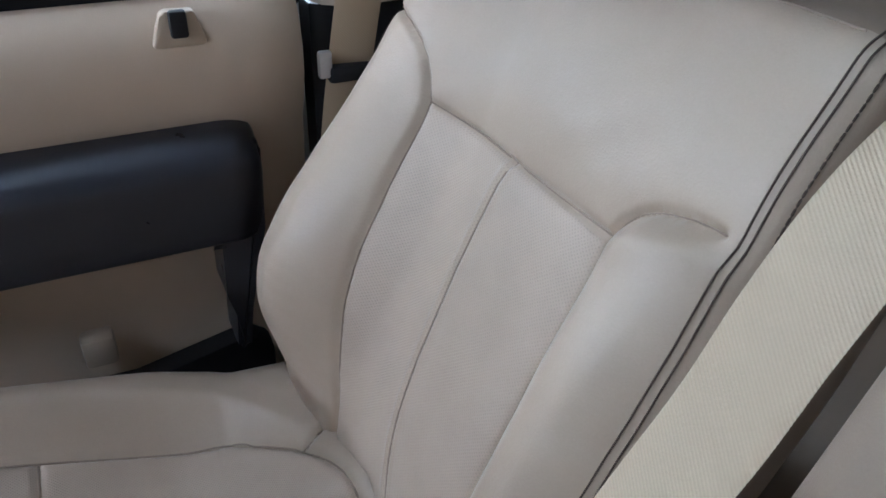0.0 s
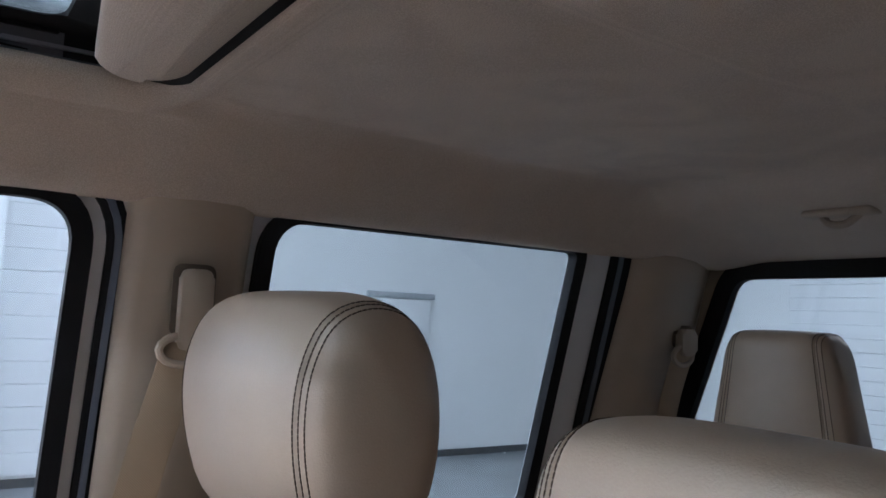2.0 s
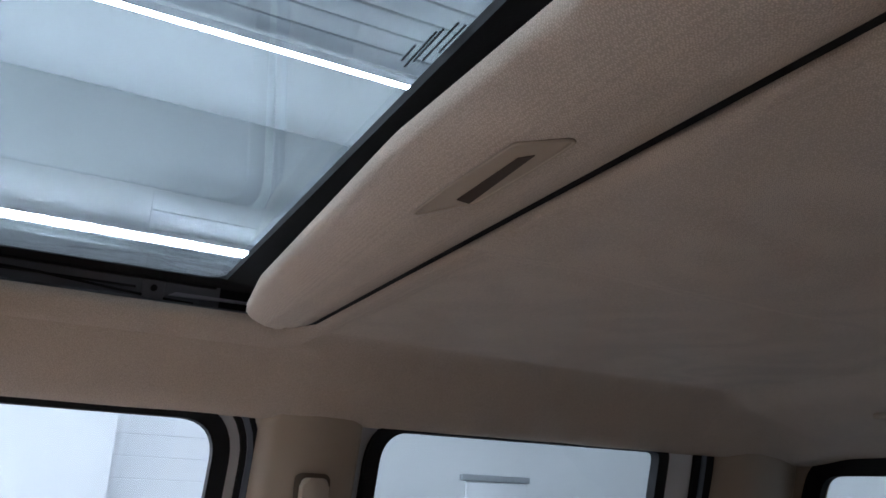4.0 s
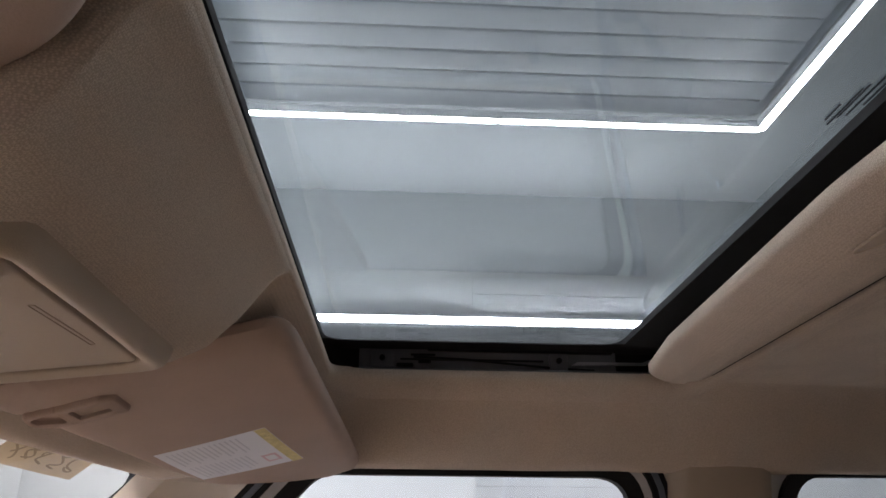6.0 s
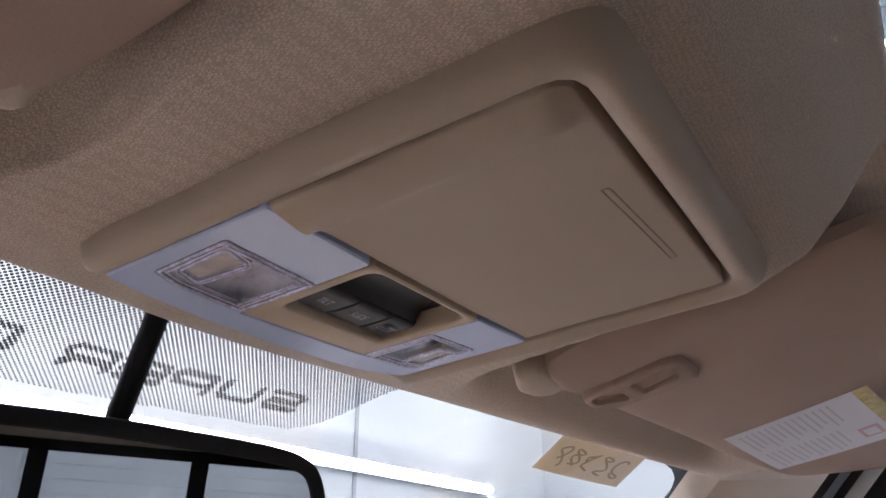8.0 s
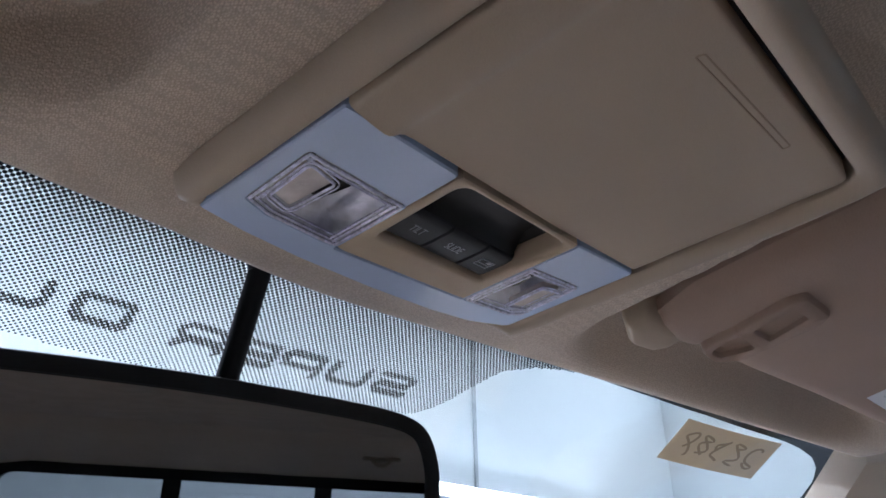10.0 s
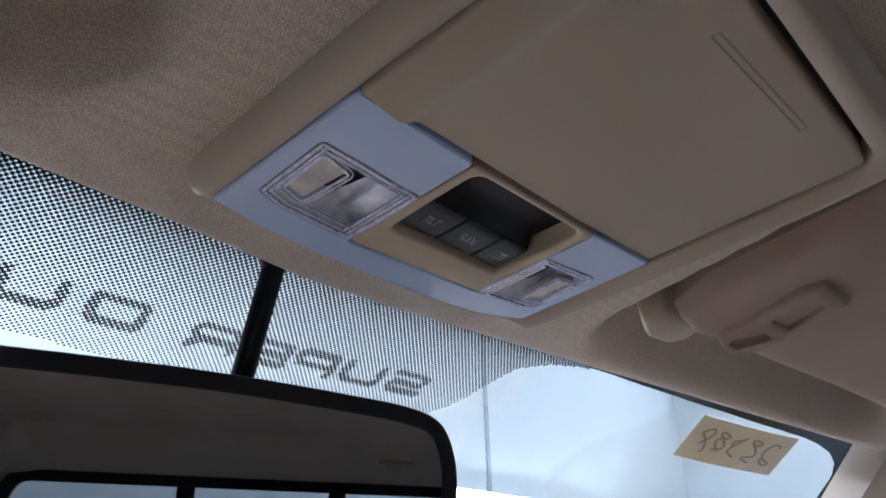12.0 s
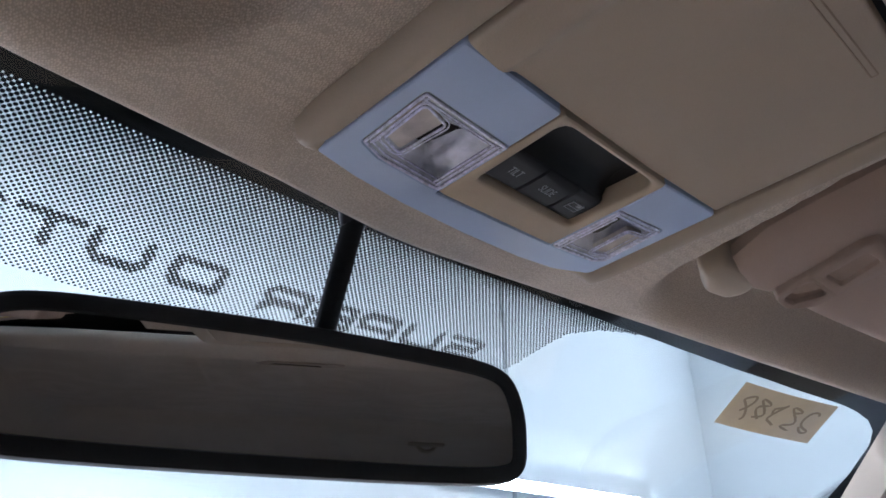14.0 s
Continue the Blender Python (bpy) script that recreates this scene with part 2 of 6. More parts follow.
def part(name, geo, material, parent, label="", smooth=True):
    """geo: a bmesh or (verts, faces), in world metres."""
    if isinstance(geo, bmesh.types.BMesh):
        bmesh.ops.recalc_face_normals(geo, faces=geo.faces)
        me = bpy.data.meshes.new(name)
        geo.to_mesh(me)
        geo.free()
        me.materials.append(material)
        if smooth:
            me.polygons.foreach_set("use_smooth", [True] * len(me.polygons))
    else:
        me = mesh_from(name, geo[0], geo[1], material, smooth)
    ob = new(name, me)
    if parent is not None:
        attach(ob, parent)
    if label:
        ob["label"] = label
    if smooth:
        auto_smooth(me)
    return ob


def auto_smooth(me, angle=42):
    """Sharp edges where two faces meet at more than the angle."""
    bm = bmesh.new()
    bm.from_mesh(me)
    lim = radians(angle)
    for e in bm.edges:
        if len(e.link_faces) == 2:
            e.smooth = e.calc_face_angle(0.0) < lim
    bm.to_mesh(me)
    bm.free()


def setting(name, geo, material, label, category, smooth=True):
    ob = part(name, geo, material, None, "", smooth)
    return tagged(ob, label, category, kind="structure")


def box(bm, lo, hi, bevel=0.0, seg=2, m=None):
    r = bmesh.ops.create_cube(bm, size=1)
    c = [(a + b) / 2 for a, b in zip(lo, hi)]
    s = [abs(b - a) for a, b in zip(lo, hi)]
    for v in r["verts"]:
        v.co = Vector((c[0] + v.co.x * s[0], c[1] + v.co.y * s[1], c[2] + v.co.z * s[2]))
    vs = r["verts"]
    if bevel:
        es = list({e for v in vs for e in v.link_edges})
        o = bmesh.ops.bevel(bm, geom=es, offset=bevel, segments=seg, affect="EDGES", profile=0.5)
        vs = list({v for f in o["faces"] for v in f.verts} | {v for v in vs if v.is_valid})
    if m is not None:
        bmesh.ops.transform(bm, matrix=m, verts=vs)
    return vs


def box_geo(lo, hi, bevel=0.0, seg=2, m=None):
    bm = bmesh.new()
    box(bm, lo, hi, bevel, seg, m)
    return bm


def prism(pts, ext, bevel=0.0, seg=2):
    """A polygon of 3D points pushed along ext."""
    bm = bmesh.new()
    a = [bm.verts.new(p) for p in pts]
    b = [bm.verts.new(Vector(p) + Vector(ext)) for p in pts]
    n = len(pts)
    bm.faces.new(a)
    bm.faces.new(b[::-1])
    for i in range(n):
        bm.faces.new((a[i], b[i], b[(i + 1) % n], a[(i + 1) % n]))
    if bevel:
        es = [e for e in bm.edges if (e.verts[0] in a) == (e.verts[1] in a)]
        bmesh.ops.bevel(bm, geom=es, offset=bevel, segments=seg, affect="EDGES", profile=0.5)
    return bm


def rounded(pts, radii, seg=6):
    """A closed 2D polygon with rounded corners."""
    out = []
    n = len(pts)
    for i in range(n):
        p, a, b = Vector(pts[i]), Vector(pts[i - 1]), Vector(pts[(i + 1) % n])
        r = radii[i] if isinstance(radii, (list, tuple)) else radii
        da, db = (a - p), (b - p)
        ang = da.angle(db)
        t = min(r / math.tan(ang / 2), da.length * 0.48, db.length * 0.48)
        if t < 1e-5:
            out.append(tuple(p))
            continue
        p0, p1 = p + da.normalized() * t, p + db.normalized() * t
        for k in range(seg + 1):
            s = k / seg
            q = (1 - s) ** 2 * p0 + 2 * s * (1 - s) * p * 1.0 + s * s * p1
            out.append(tuple(q))
    return out


def offset_loop(pts, d):
    """A closed 2D loop moved outwards by d (for counter-clockwise loops)."""
    out = []
    n = len(pts)
    area = sum(pts[i][0] * pts[(i + 1) % n][1] - pts[(i + 1) % n][0] * pts[i][1] for i in range(n))
    sg = 1 if area > 0 else -1
    for i in range(n):
        a, b = Vector(pts[i - 1]), Vector(pts[(i + 1) % n])
        t = (b - a).normalized()
        out.append((pts[i][0] + sg * t.y * d, pts[i][1] - sg * t.x * d))
    return out


def loft(rings, closed=True, cap=False):
    """Skin between rings of equal length."""
    verts = [p for r in rings for p in r]
    n = len(rings[0])
    faces = []
    for i in range(len(rings) - 1):
        for j in range(n if closed else n - 1):
            k = (j + 1) % n
            faces.append((i * n + j, i * n + k, (i + 1) * n + k, (i + 1) * n + j))
    if cap:
        faces.append(tuple(range(n))[::-1])
        faces.append(tuple(range((len(rings) - 1) * n, len(rings) * n)))
    return verts, faces


def ring_band(inner, outer, place, deep):
    """A flat frame between two loops with thickness; place maps (u, v, depth) to the world."""
    return loft([[place(u, v, 0) for u, v in inner], [place(u, v, 0) for u, v in outer],
                 [place(u, v, deep) for u, v in outer], [place(u, v, deep) for u, v in inner], [place(u, v, 0) for u, v in inner]])


def tube(path, radius, n=8, flat=1.0, up=(0, 0, 1), closed=False):
    path = [Vector(p) for p in path]
    rings = []
    for i, p in enumerate(path):
        a = path[i - 1] if (i > 0 or closed) else p
        b = path[(i + 1) % len(path)] if (i < len(path) - 1 or closed) else p
        t = (b - a).normalized()
        s = t.cross(Vector(up)).normalized()
        if s.length < 0.5:
            s = Vector((1, 0, 0))
        w = s.cross(t)
        rings.append([p + s * math.cos(k * 2 * math.pi / n) * radius + w * math.sin(k * 2 * math.pi / n) * radius * flat for k in range(n)])
    if closed:
        rings.append(rings[0])
        return loft(rings)
    return loft(rings, cap=True)


def ribbon(path, across, width, thick):
    """A strap along path; across: its width's direction at each point."""
    path = [Vector(p) for p in path]
    rings = []
    for i, p in enumerate(path):
        t = (path[min(i + 1, len(path) - 1)] - path[max(i - 1, 0)]).normalized()
        a = Vector(across[i] if isinstance(across, list) else across).normalized()
        nrm = t.cross(a).normalized() * thick / 2
        h = a * width / 2
        rings.append([p - h + nrm * 0.4, p - h * 0.94 + nrm, p + h * 0.94 + nrm, p + h + nrm * 0.4,
                      p + h - nrm * 0.4, p + h * 0.94 - nrm, p - h * 0.94 - nrm, p - h - nrm * 0.4])
    return loft(rings, cap=True)


def smooth_path(pts, n=8):
    """Catmull-Rom through 3D points."""
    P = [Vector(p) for p in pts]
    P = [2 * P[0] - P[1]] + P + [2 * P[-1] - P[-2]]
    out = []
    for i in range(1, len(P) - 2):
        for k in range(n):
            t = k / n
            a, b, c, d = P[i - 1:i + 3]
            out.append(0.5 * ((2 * b) + (c - a) * t + (2 * a - 5 * b + 4 * c - d) * t * t + (3 * b - a - 3 * c + d) * t ** 3))
    out.append(P[-2])
    return out


def lattice_box(n):
    """Vertices (as fractions 0..1) and faces of a subdivided box surface."""
    nx, ny, nz = n
    idx, verts, faces = {}, [], []

    def vid(i, j, k):
        key = (i, j, k)
        if key not in idx:
            idx[key] = len(verts)
            verts.append((i / nx, j / ny, k / nz))
        return idx[key]
    for i in range(nx):
        for k in range(nz):
            faces.append((vid(i, 0, k), vid(i + 1, 0, k), vid(i + 1, 0, k + 1), vid(i, 0, k + 1)))
            faces.append((vid(i, ny, k), vid(i, ny, k + 1), vid(i + 1, ny, k + 1), vid(i + 1, ny, k)))
    for j in range(ny):
        for k in range(nz):
            faces.append((vid(0, j, k), vid(0, j, k + 1), vid(0, j + 1, k + 1), vid(0, j + 1, k)))
            faces.append((vid(nx, j, k), vid(nx, j + 1, k), vid(nx, j + 1, k + 1), vid(nx, j, k + 1)))
    for i in range(nx):
        for j in range(ny):
            faces.append((vid(i, j, 0), vid(i, j + 1, 0), vid(i + 1, j + 1, 0), vid(i + 1, j, 0)))
            faces.append((vid(i, j, nz), vid(i + 1, j, nz), vid(i + 1, j + 1, nz), vid(i, j + 1, nz)))
    return np.array(verts), faces


def pad_points(size, n, r):
    """A rounded, finely divided cushion: points about its centre, outward directions, faces."""
    f, faces = lattice_box(n)
    L = np.array(size)
    p = (f - 0.5) * L
    core = np.clip(p, -(L / 2 - r), L / 2 - r)
    d = p - core
    ln = np.linalg.norm(d, axis=1, keepdims=True)
    nrm = d / np.maximum(ln, 1e-9)
    return core + nrm * r, nrm, faces


def line_distance(px, pz, lines):
    """Distance of points in a plane from a set of polylines."""
    best = np.full(len(px), 9.0)
    for line in lines:
        for (ax, az), (bx, bz) in zip(line, line[1:]):
            ex, ez = bx - ax, bz - az
            t = np.clip(((px - ax) * ex + (pz - az) * ez) / (ex * ex + ez * ez + 1e-12), 0, 1)
            best = np.minimum(best, np.hypot(px - ax - t * ex, pz - az - t * ez))
    return best


def sstep(a, b, x):
    t = np.clip((np.asarray(x, float) - a) / (b - a), 0, 1)
    return t * t * (3 - 2 * t)


# =====================================================================
# the hall round the truck
# =====================================================================
def slab(name, lo, hi, material, label, category):
    return setting(name, box_geo(lo, hi), material, label, category, smooth=False)


slab("ground", (WALL_L - 0.3, WALL_B - 0.3, FLOOR_Z - 0.2), (WALL_R + 0.3, WALL_F + 0.3, FLOOR_Z), FLOOR_GREY, "smooth grey coated hall floor", "floor")
slab("ceiling", (WALL_L - 0.3, WALL_B - 0.3, CEIL_Z), (WALL_R + 0.3, WALL_F + 0.3, CEIL_Z + 0.2), CEILING_TONED, "plain white hall ceiling, toned down against the tubes' light", "ceiling")
wall_east = slab("wall_east", (WALL_R, WALL_B, FLOOR_Z), (WALL_R + 0.25, WALL_F, CEIL_Z), WALL_WHITE, "plain white painted hall wall", "wall")
slab("wall_north", (WALL_L - 0.25, WALL_F, FLOOR_Z), (WALL_R + 0.25, WALL_F + 0.25, CEIL_Z), WALL_WHITE, "plain white painted hall wall", "wall")
slab("wall_south", (WALL_L - 0.25, WALL_B - 0.25, FLOOR_Z), (WALL_R + 0.25, WALL_B, CEIL_Z), WALL_WHITE, "plain white painted hall wall", "wall")
slab("wall_west", (WALL_L - 0.25, WALL_B, FLOOR_Z), (WALL_L, WALL_F, CEIL_Z), WALL_WHITE, "plain white painted hall wall", "wall")


def light_frame(x0, x1, y0, y1, z, glow):
    """A rectangle of tubes, two to a side, hung under a ribbed white panel."""
    lf = thing("ceiling_light_frame", ((x0 + x1) / 2, (y0 + y1) / 2, z), "rectangle of glowing white tubes under a ribbed white ceiling panel", "ceiling light", "light frames of the hall ceiling")
    bm = bmesh.new()
    n = 17
    for i in range(n):
        a = x0 + (x1 - x0) * i / n
        w = (x1 - x0) / n
        box(bm, (a + 0.003 + 0.003 * (i % 3), y0 + 0.05, z + 0.06), (a + w - 0.003, y1 - 0.05, z + 0.085 + 0.012 * (i % 2)), 0.012, 2)
    box(bm, (x0 - 0.02, y0 - 0.02, z + 0.1), (x1 + 0.02, y1 + 0.02, z + 0.14))
    part("ribbed_panel", bm, PANEL_WHITE, lf)
    g, r = 0.012, 0.0145
    for a, b in (((x0, y0), (x0, y1)), ((x1, y0), (x1, y1)), ((x0, y0), (x1, y0)), ((x0, y1), (x1, y1))):
        for h in (0, 1):
            p = Vector((a[0] + (b[0] - a[0]) * h / 2, a[1] + (b[1] - a[1]) * h / 2, z))
            q = Vector((a[0] + (b[0] - a[0]) * (h + 1) / 2, a[1] + (b[1] - a[1]) * (h + 1) / 2, z))
            d = (q - p).normalized()
            part("tube", tube([p + d * g, q - d * g], r, 8), glow, lf, "glowing white tube")
            sd = Vector((-d.y, d.x, 0)) * 0.022
            rg = [[c + sd + Vector((0, 0, -0.004)), c + sd + Vector((0, 0, 0.035)), c - sd + Vector((0, 0, 0.035)), c - sd + Vector((0, 0, -0.004)), c - sd * 0.9 + Vector((0, 0, -0.004)), c - sd * 0.9 + Vector((0, 0, 0.03)), c + sd * 0.9 + Vector((0, 0, 0.03)), c + sd * 0.9 + Vector((0, 0, -0.004))] for c in (p, q)]
            part("tube_housing", loft(rg, cap=False), PANEL_WHITE, lf, "white tube housing", smooth=False)
    for a in ((x0, y0), (x1, y1), (x0, y1), (x1, y0)):
        part("drop_rod", tube([(a[0], a[1], z + 0.1), (a[0], a[1], CEIL_Z)], 0.006, 6), GREY_PAINT, lf)
    return lf


LED_Z = 2.9
# the frame at -6.2 is unseen, added to light the hall behind
for fy, glow in ((-1.31, TUBE), (-6.2, ADDED_TUBE_REAR)):
    light_frame(0.23, 0.23 + 2.44, fy, fy + 2.46, LED_Z, glow)
# unseen frame ahead, added to light the cabin through the windscreen
light_frame(-0.9, 1.54, 1.35, 2.25, LED_Z, ADDED_TUBE_FRONT)


def wall_tube(a, b, glow):
    wt = thing("wall_light", a, "long glowing white tube light fixed along the wall", "wall light", "tube lights along the walls")
    a, b = Vector(a), Vector(b)
    n = max(1, round((b - a).length / 1.5))
    for i in range(n):
        p, q = a.lerp(b, i / n), a.lerp(b, (i + 1) / n)
        d = (q - p).normalized() * 0.012
        part("tube", tube([p + d, q - d], 0.024, 8), glow, wt, "glowing white tube")
        out = Vector((0, -1, 0)) if abs(d.x) > abs(d.y) else Vector((-1, 0, 0))
        rg = [[c - out * 0.03 + Vector((0, 0, 0.045)), c + out * 0.004 + Vector((0, 0, 0.045)), c + out * 0.004 + Vector((0, 0, 0.040)), c - out * 0.026 + Vector((0, 0, 0.040)), c - out * 0.026 - Vector((0, 0, 0.040)), c + out * 0.004 - Vector((0, 0, 0.040)), c + out * 0.004 - Vector((0, 0, 0.045)), c - out * 0.03 - Vector((0, 0, 0.045))] for c in (p, q)]
        part("tube_housing", loft(rg), PANEL_WHITE, wt, "white tube housing", smooth=False)
        part("clip", tube([p + d * 2, p + d * 2 + (Vector((0, 0.06, 0)) if abs(d.x) > abs(d.y) else Vector((0.06, 0, 0)))], 0.012, 6), PANEL_WHITE, wt)


wall_tube((WALL_R - 0.06, 2.6, 3.37), (WALL_R - 0.06, -3.4, 3.37), TUBE_WALL)
wall_tube((-1.2, WALL_F - 0.06, 1.76), (6.3, WALL_F - 0.06, 1.76), TUBE_NORTH)

# sheet cladding on the east wall, a pier, a skirting and a recessed door
bm = bmesh.new()
for i in range(22):
    z0 = FLOOR_Z + 0.1 + i * 0.2
    box(bm, (WALL_R - 0.03, -2.6, z0 + 0.0015), (WALL_R - 0.004, -0.4, z0 + 0.1985), 0.003, 1)
setting("wall_cladding", bm, PANEL_WHITE, "white horizontal sheet cladding on the hall wall", "wall cladding", False)
slab("pier", (WALL_R - 0.5, -0.38, FLOOR_Z), (WALL_R - 0.004, 2.2, 2.95), WALL_WHITE, "broad white painted wall pier", "pier")
slab("skirting_east", (WALL_R - 0.045, WALL_B, FLOOR_Z), (WALL_R - 0.032, -0.39, FLOOR_Z + 0.08), SKIRTING, "thin dark skirting along the hall wall", "skirting")
hall_door = thing("hall_door", (WALL_R, -4.5, FLOOR_Z), "plain white hall door with a grey head frame", "door", kind="structure")
part("leaf", box_geo((WALL_R - 0.05, -4.9, FLOOR_Z), (WALL_R - 0.004, -4.12, 1.22), 0.006), PANEL_WHITE, hall_door)
part("head_frame", box_geo((WALL_R - 0.06, -4.95, 1.23), (WALL_R - 0.004, -4.05, 1.30), 0.006), mat("grey_steel", (0.35, 0.38, 0.40), 0.5), hall_door, "grey steel head frame")
part("door_handle", box_geo((WALL_R - 0.11, -4.85, 0.4), (WALL_R - 0.05, -4.83, 0.5), 0.004), BLACK_PLASTIC, hall_door)
bm = bmesh.new()
for i in range(24):
    z0 = FLOOR_Z + 0.02 + i * 0.16
    box(bm, (-1.0, WALL_B + 0.004, z0 + 0.002), (5.5, WALL_B + 0.035, z0 + 0.158), 0.004, 1)
setting("roller_shutter", bm, PANEL_WHITE, "closed white slatted roller shutter in the hall wall", "shutter", False)
slab("wall_seam", (4.30, WALL_F - 0.012, FLOOR_Z), (4.335, WALL_F - 0.001, CEIL_Z - 0.01), mat("grey_joint", (0.45, 0.47, 0.49), 0.6), "narrow grey joint between wall panels", "wall joint")

# =====================================================================
# the truck's cabin
# =====================================================================
SIDE_K = 0.261


def side_x(z):
    """Inner face of the glass line at height z."""
    return 0.785 - SIDE_K * (z - 0.70)


def header_y(x):
    return 0.752 - 0.147 * (math.sqrt(x * x + 0.0009) - 0.03) + 0.06 * min(0.12, max(0.0, -x - 0.09))


def header_z(x):
    return 1.1395 - 0.020 * (math.sqrt(x * x + 0.0009) - 0.03)


def head_z(x, y):
    a = abs(x)
    base = float(np.interp(y, [-1.2, -1.06, -0.90, -0.80, -0.782, -0.1, 0.0, 0.40, 0.43, 0.5, 0.6, 0.70, 0.80],
                           [1.140, 1.150, 1.192, 1.218, 1.240, 1.242, 1.240, 1.240, 1.234, 1.209, 1.181, 1.160, 1.148]))
    edge = float(np.interp(y, [-1.2, -0.9, 0.40, 0.60, 0.75], [1.135, 1.143, 1.143, 1.132, 1.122]))
    s = float(sstep(0.535 + 0.02 * float(sstep(0.0, -0.5, y)) if y < 0 else 0.535, 0.662, a))
    z = base * (1 - s) + edge * s
    lobe = float(np.interp(y, [0.40, 0.418, 0.43, 0.45, 0.47, 0.495, 0.60, 0.70, 0.735, 0.77], [1.240, 1.236, 1.222, 1.193, 1.171, 1.159, 1.148, 1.138, 1.139, 1.148]))
    xe = float(np.interp(y, [0.42, 0.50, 0.555, 0.59, 0.627, 0.666, 0.72], [0.142, 0.142, 0.146, 0.153, 0.160, 0.166, 0.180]))
    if x < 0:
        xe = float(np.interp(y, [0.42, 0.455, 0.489, 0.54, 0.57, 0.598, 0.632, 0.655, 0.72], [0.188, 0.180, 0.172, 0.168, 0.167, 0.163, 0.157, 0.157, 0.172]))
    w = 1 - float(sstep(xe - (0.012 if x > 0 else 0.006), xe + (0.014 if x > 0 else 0.008) + 0.06 * float(sstep(0.66, 0.74, y)), a))
    z = z * (1 - w) + min(z, lobe) * w
    # the console stands in a pocket of the lining
    pocket = (1 - float(sstep(0.098, 0.118, a))) * float(sstep(0.488, 0.506, y)) * (1 - float(sstep(0.682, 0.700, y)))
    # a soft crease beside the sunroof
    fold = float(sstep(0.569, 0.584, a)) * (1 - float(sstep(0.590, 0.665, a))) * float(sstep(-0.09, -0.03, y)) * (1 - float(sstep(0.37, 0.43, y)))
    return z + 0.022 * pocket + 0.017 * fold


# roof lining with the sunroof opening
OPEN_X, OPEN_F, OPEN_R = 0.545, 0.418, -0.052
xs = sorted(set([round(v, 4) for v in np.concatenate([np.linspace(-0.68, -OPEN_X, 34), np.linspace(-OPEN_X, OPEN_X, 221), np.linspace(-0.2, -0.14, 41), np.linspace(OPEN_X, 0.68, 34)])]))
ys = [round(v, 4) for v in np.concatenate([np.linspace(-1.12, OPEN_R, 50), np.linspace(OPEN_R, OPEN_F, 16)[1:], np.linspace(OPEN_F, 1.0, 90)[1:]])]
verts, faces, gi = [], [], {}
for j, y in enumerate(ys):
    for i, x in enumerate(xs):
        yy = y if y <= OPEN_F + 1e-6 else OPEN_F + (y - OPEN_F) / (1.0 - OPEN_F) * (header_y(x) - OPEN_F)
        zz = head_z(x, yy) + 0.0012 * noise.noise(Vector((x * 9, yy * 9, 0.0)))
        if y > OPEN_F:
            q = float(sstep(0.90, 1.0, y))
            zz = zz * (1 - q) + header_z(x) * q
        gi[i, j] = len(verts)
        verts.append((x, yy, zz))
for j in range(len(ys) - 1):
    for i in range(len(xs) - 1):
        if ys[j] >= OPEN_R - 1e-6 and ys[j + 1] <= OPEN_F + 1e-6 and xs[i] >= -OPEN_X - 1e-6 and xs[i + 1] <= OPEN_X + 1e-6:
            continue
        faces.append((gi[i, j], gi[i + 1, j], gi[i + 1, j + 1], gi[i, j + 1]))
# rolled front edge over the windscreen
last = len(ys) - 1
prev = [gi[i, last] for i in range(len(xs))]
for dy, dz in ((0.0030, 0.0007), (0.0056, 0.0024), (0.0074, 0.0048), (0.0083, 0.0078), (0.0083, 0.0115), (0.0070, 0.0180)):
    row = []
    for i, x in enumerate(xs):
        row.append(len(verts))
        verts.append((x, header_y(x) + dy, header_z(x) + dz))
    for i in range(len(xs) - 1):
        faces.append((prev[i], prev[i + 1], row[i + 1], row[i]))
    prev = row
lining = setting("headliner", (verts, faces), CLOTH, "taupe woven cloth roof lining with a sunroof opening", "headliner")
sol = lining.modifiers.new("thick", "SOLIDIFY")
sol.thickness, sol.offset = 0.006, 1

# outer roof skin
roof = bmesh.new()
for lo, hi in (((-0.74, -1.2, 1.30), (0.74, -0.12, 1.32)), ((-0.74, 0.46, 1.30), (0.74, 0.80, 1.32)), ((-0.74, -0.12, 1.30), (-0.60, 0.46, 1.32)), ((0.60, -0.12, 1.30), (0.74, 0.46, 1.32))):
    box(roof, lo, hi)
setting("cab_roof", roof, GREY_PAINT, "silver painted steel roof of the truck cab", "roof", False)


# ---- sunroof ----
def rrect(x0, x1, y0, y1, r, seg=8):
    return rounded([(x0, y0), (x1, y0), (x1, y1), (x0, y1)], r, seg)


sunroof = thing("sunroof", (0, 0.2, 1.28), "closed tinted glass sunroof in a black frame", "sunroof", kind="structure")
lip_in = rrect(-OPEN_X + 0.002, OPEN_X - 0.002, OPEN_R - 0.001, OPEN_F - 0.0005, 0.045)
rings = []
for d, dz in ((0.034, 0.0012), (0.028, 0.0002), (0.020, -0.0008), (0.012, -0.0014), (0.006, -0.0012), (0.0022, 0.0002), (0.0004, 0.0028), (0.0, 0.0060), (0.002, 0.0140)):
    rings.append([(x, y, head_z(x, y) + dz - 0.0060 * float(sstep(0.50, 0.54, abs(x))) * math.sin(math.pi * min(1.0, d / 0.034))) for x, y in offset_loop(lip_in, d)])
part("cloth_lip", loft(rings), CLOTH, sunroof, "rolled cloth edge of the opening")
fr_out = offset_loop(lip_in, 0.03)
side_up = lambda x: 0.0090 * float(sstep(0.48, 0.52, abs(x)))
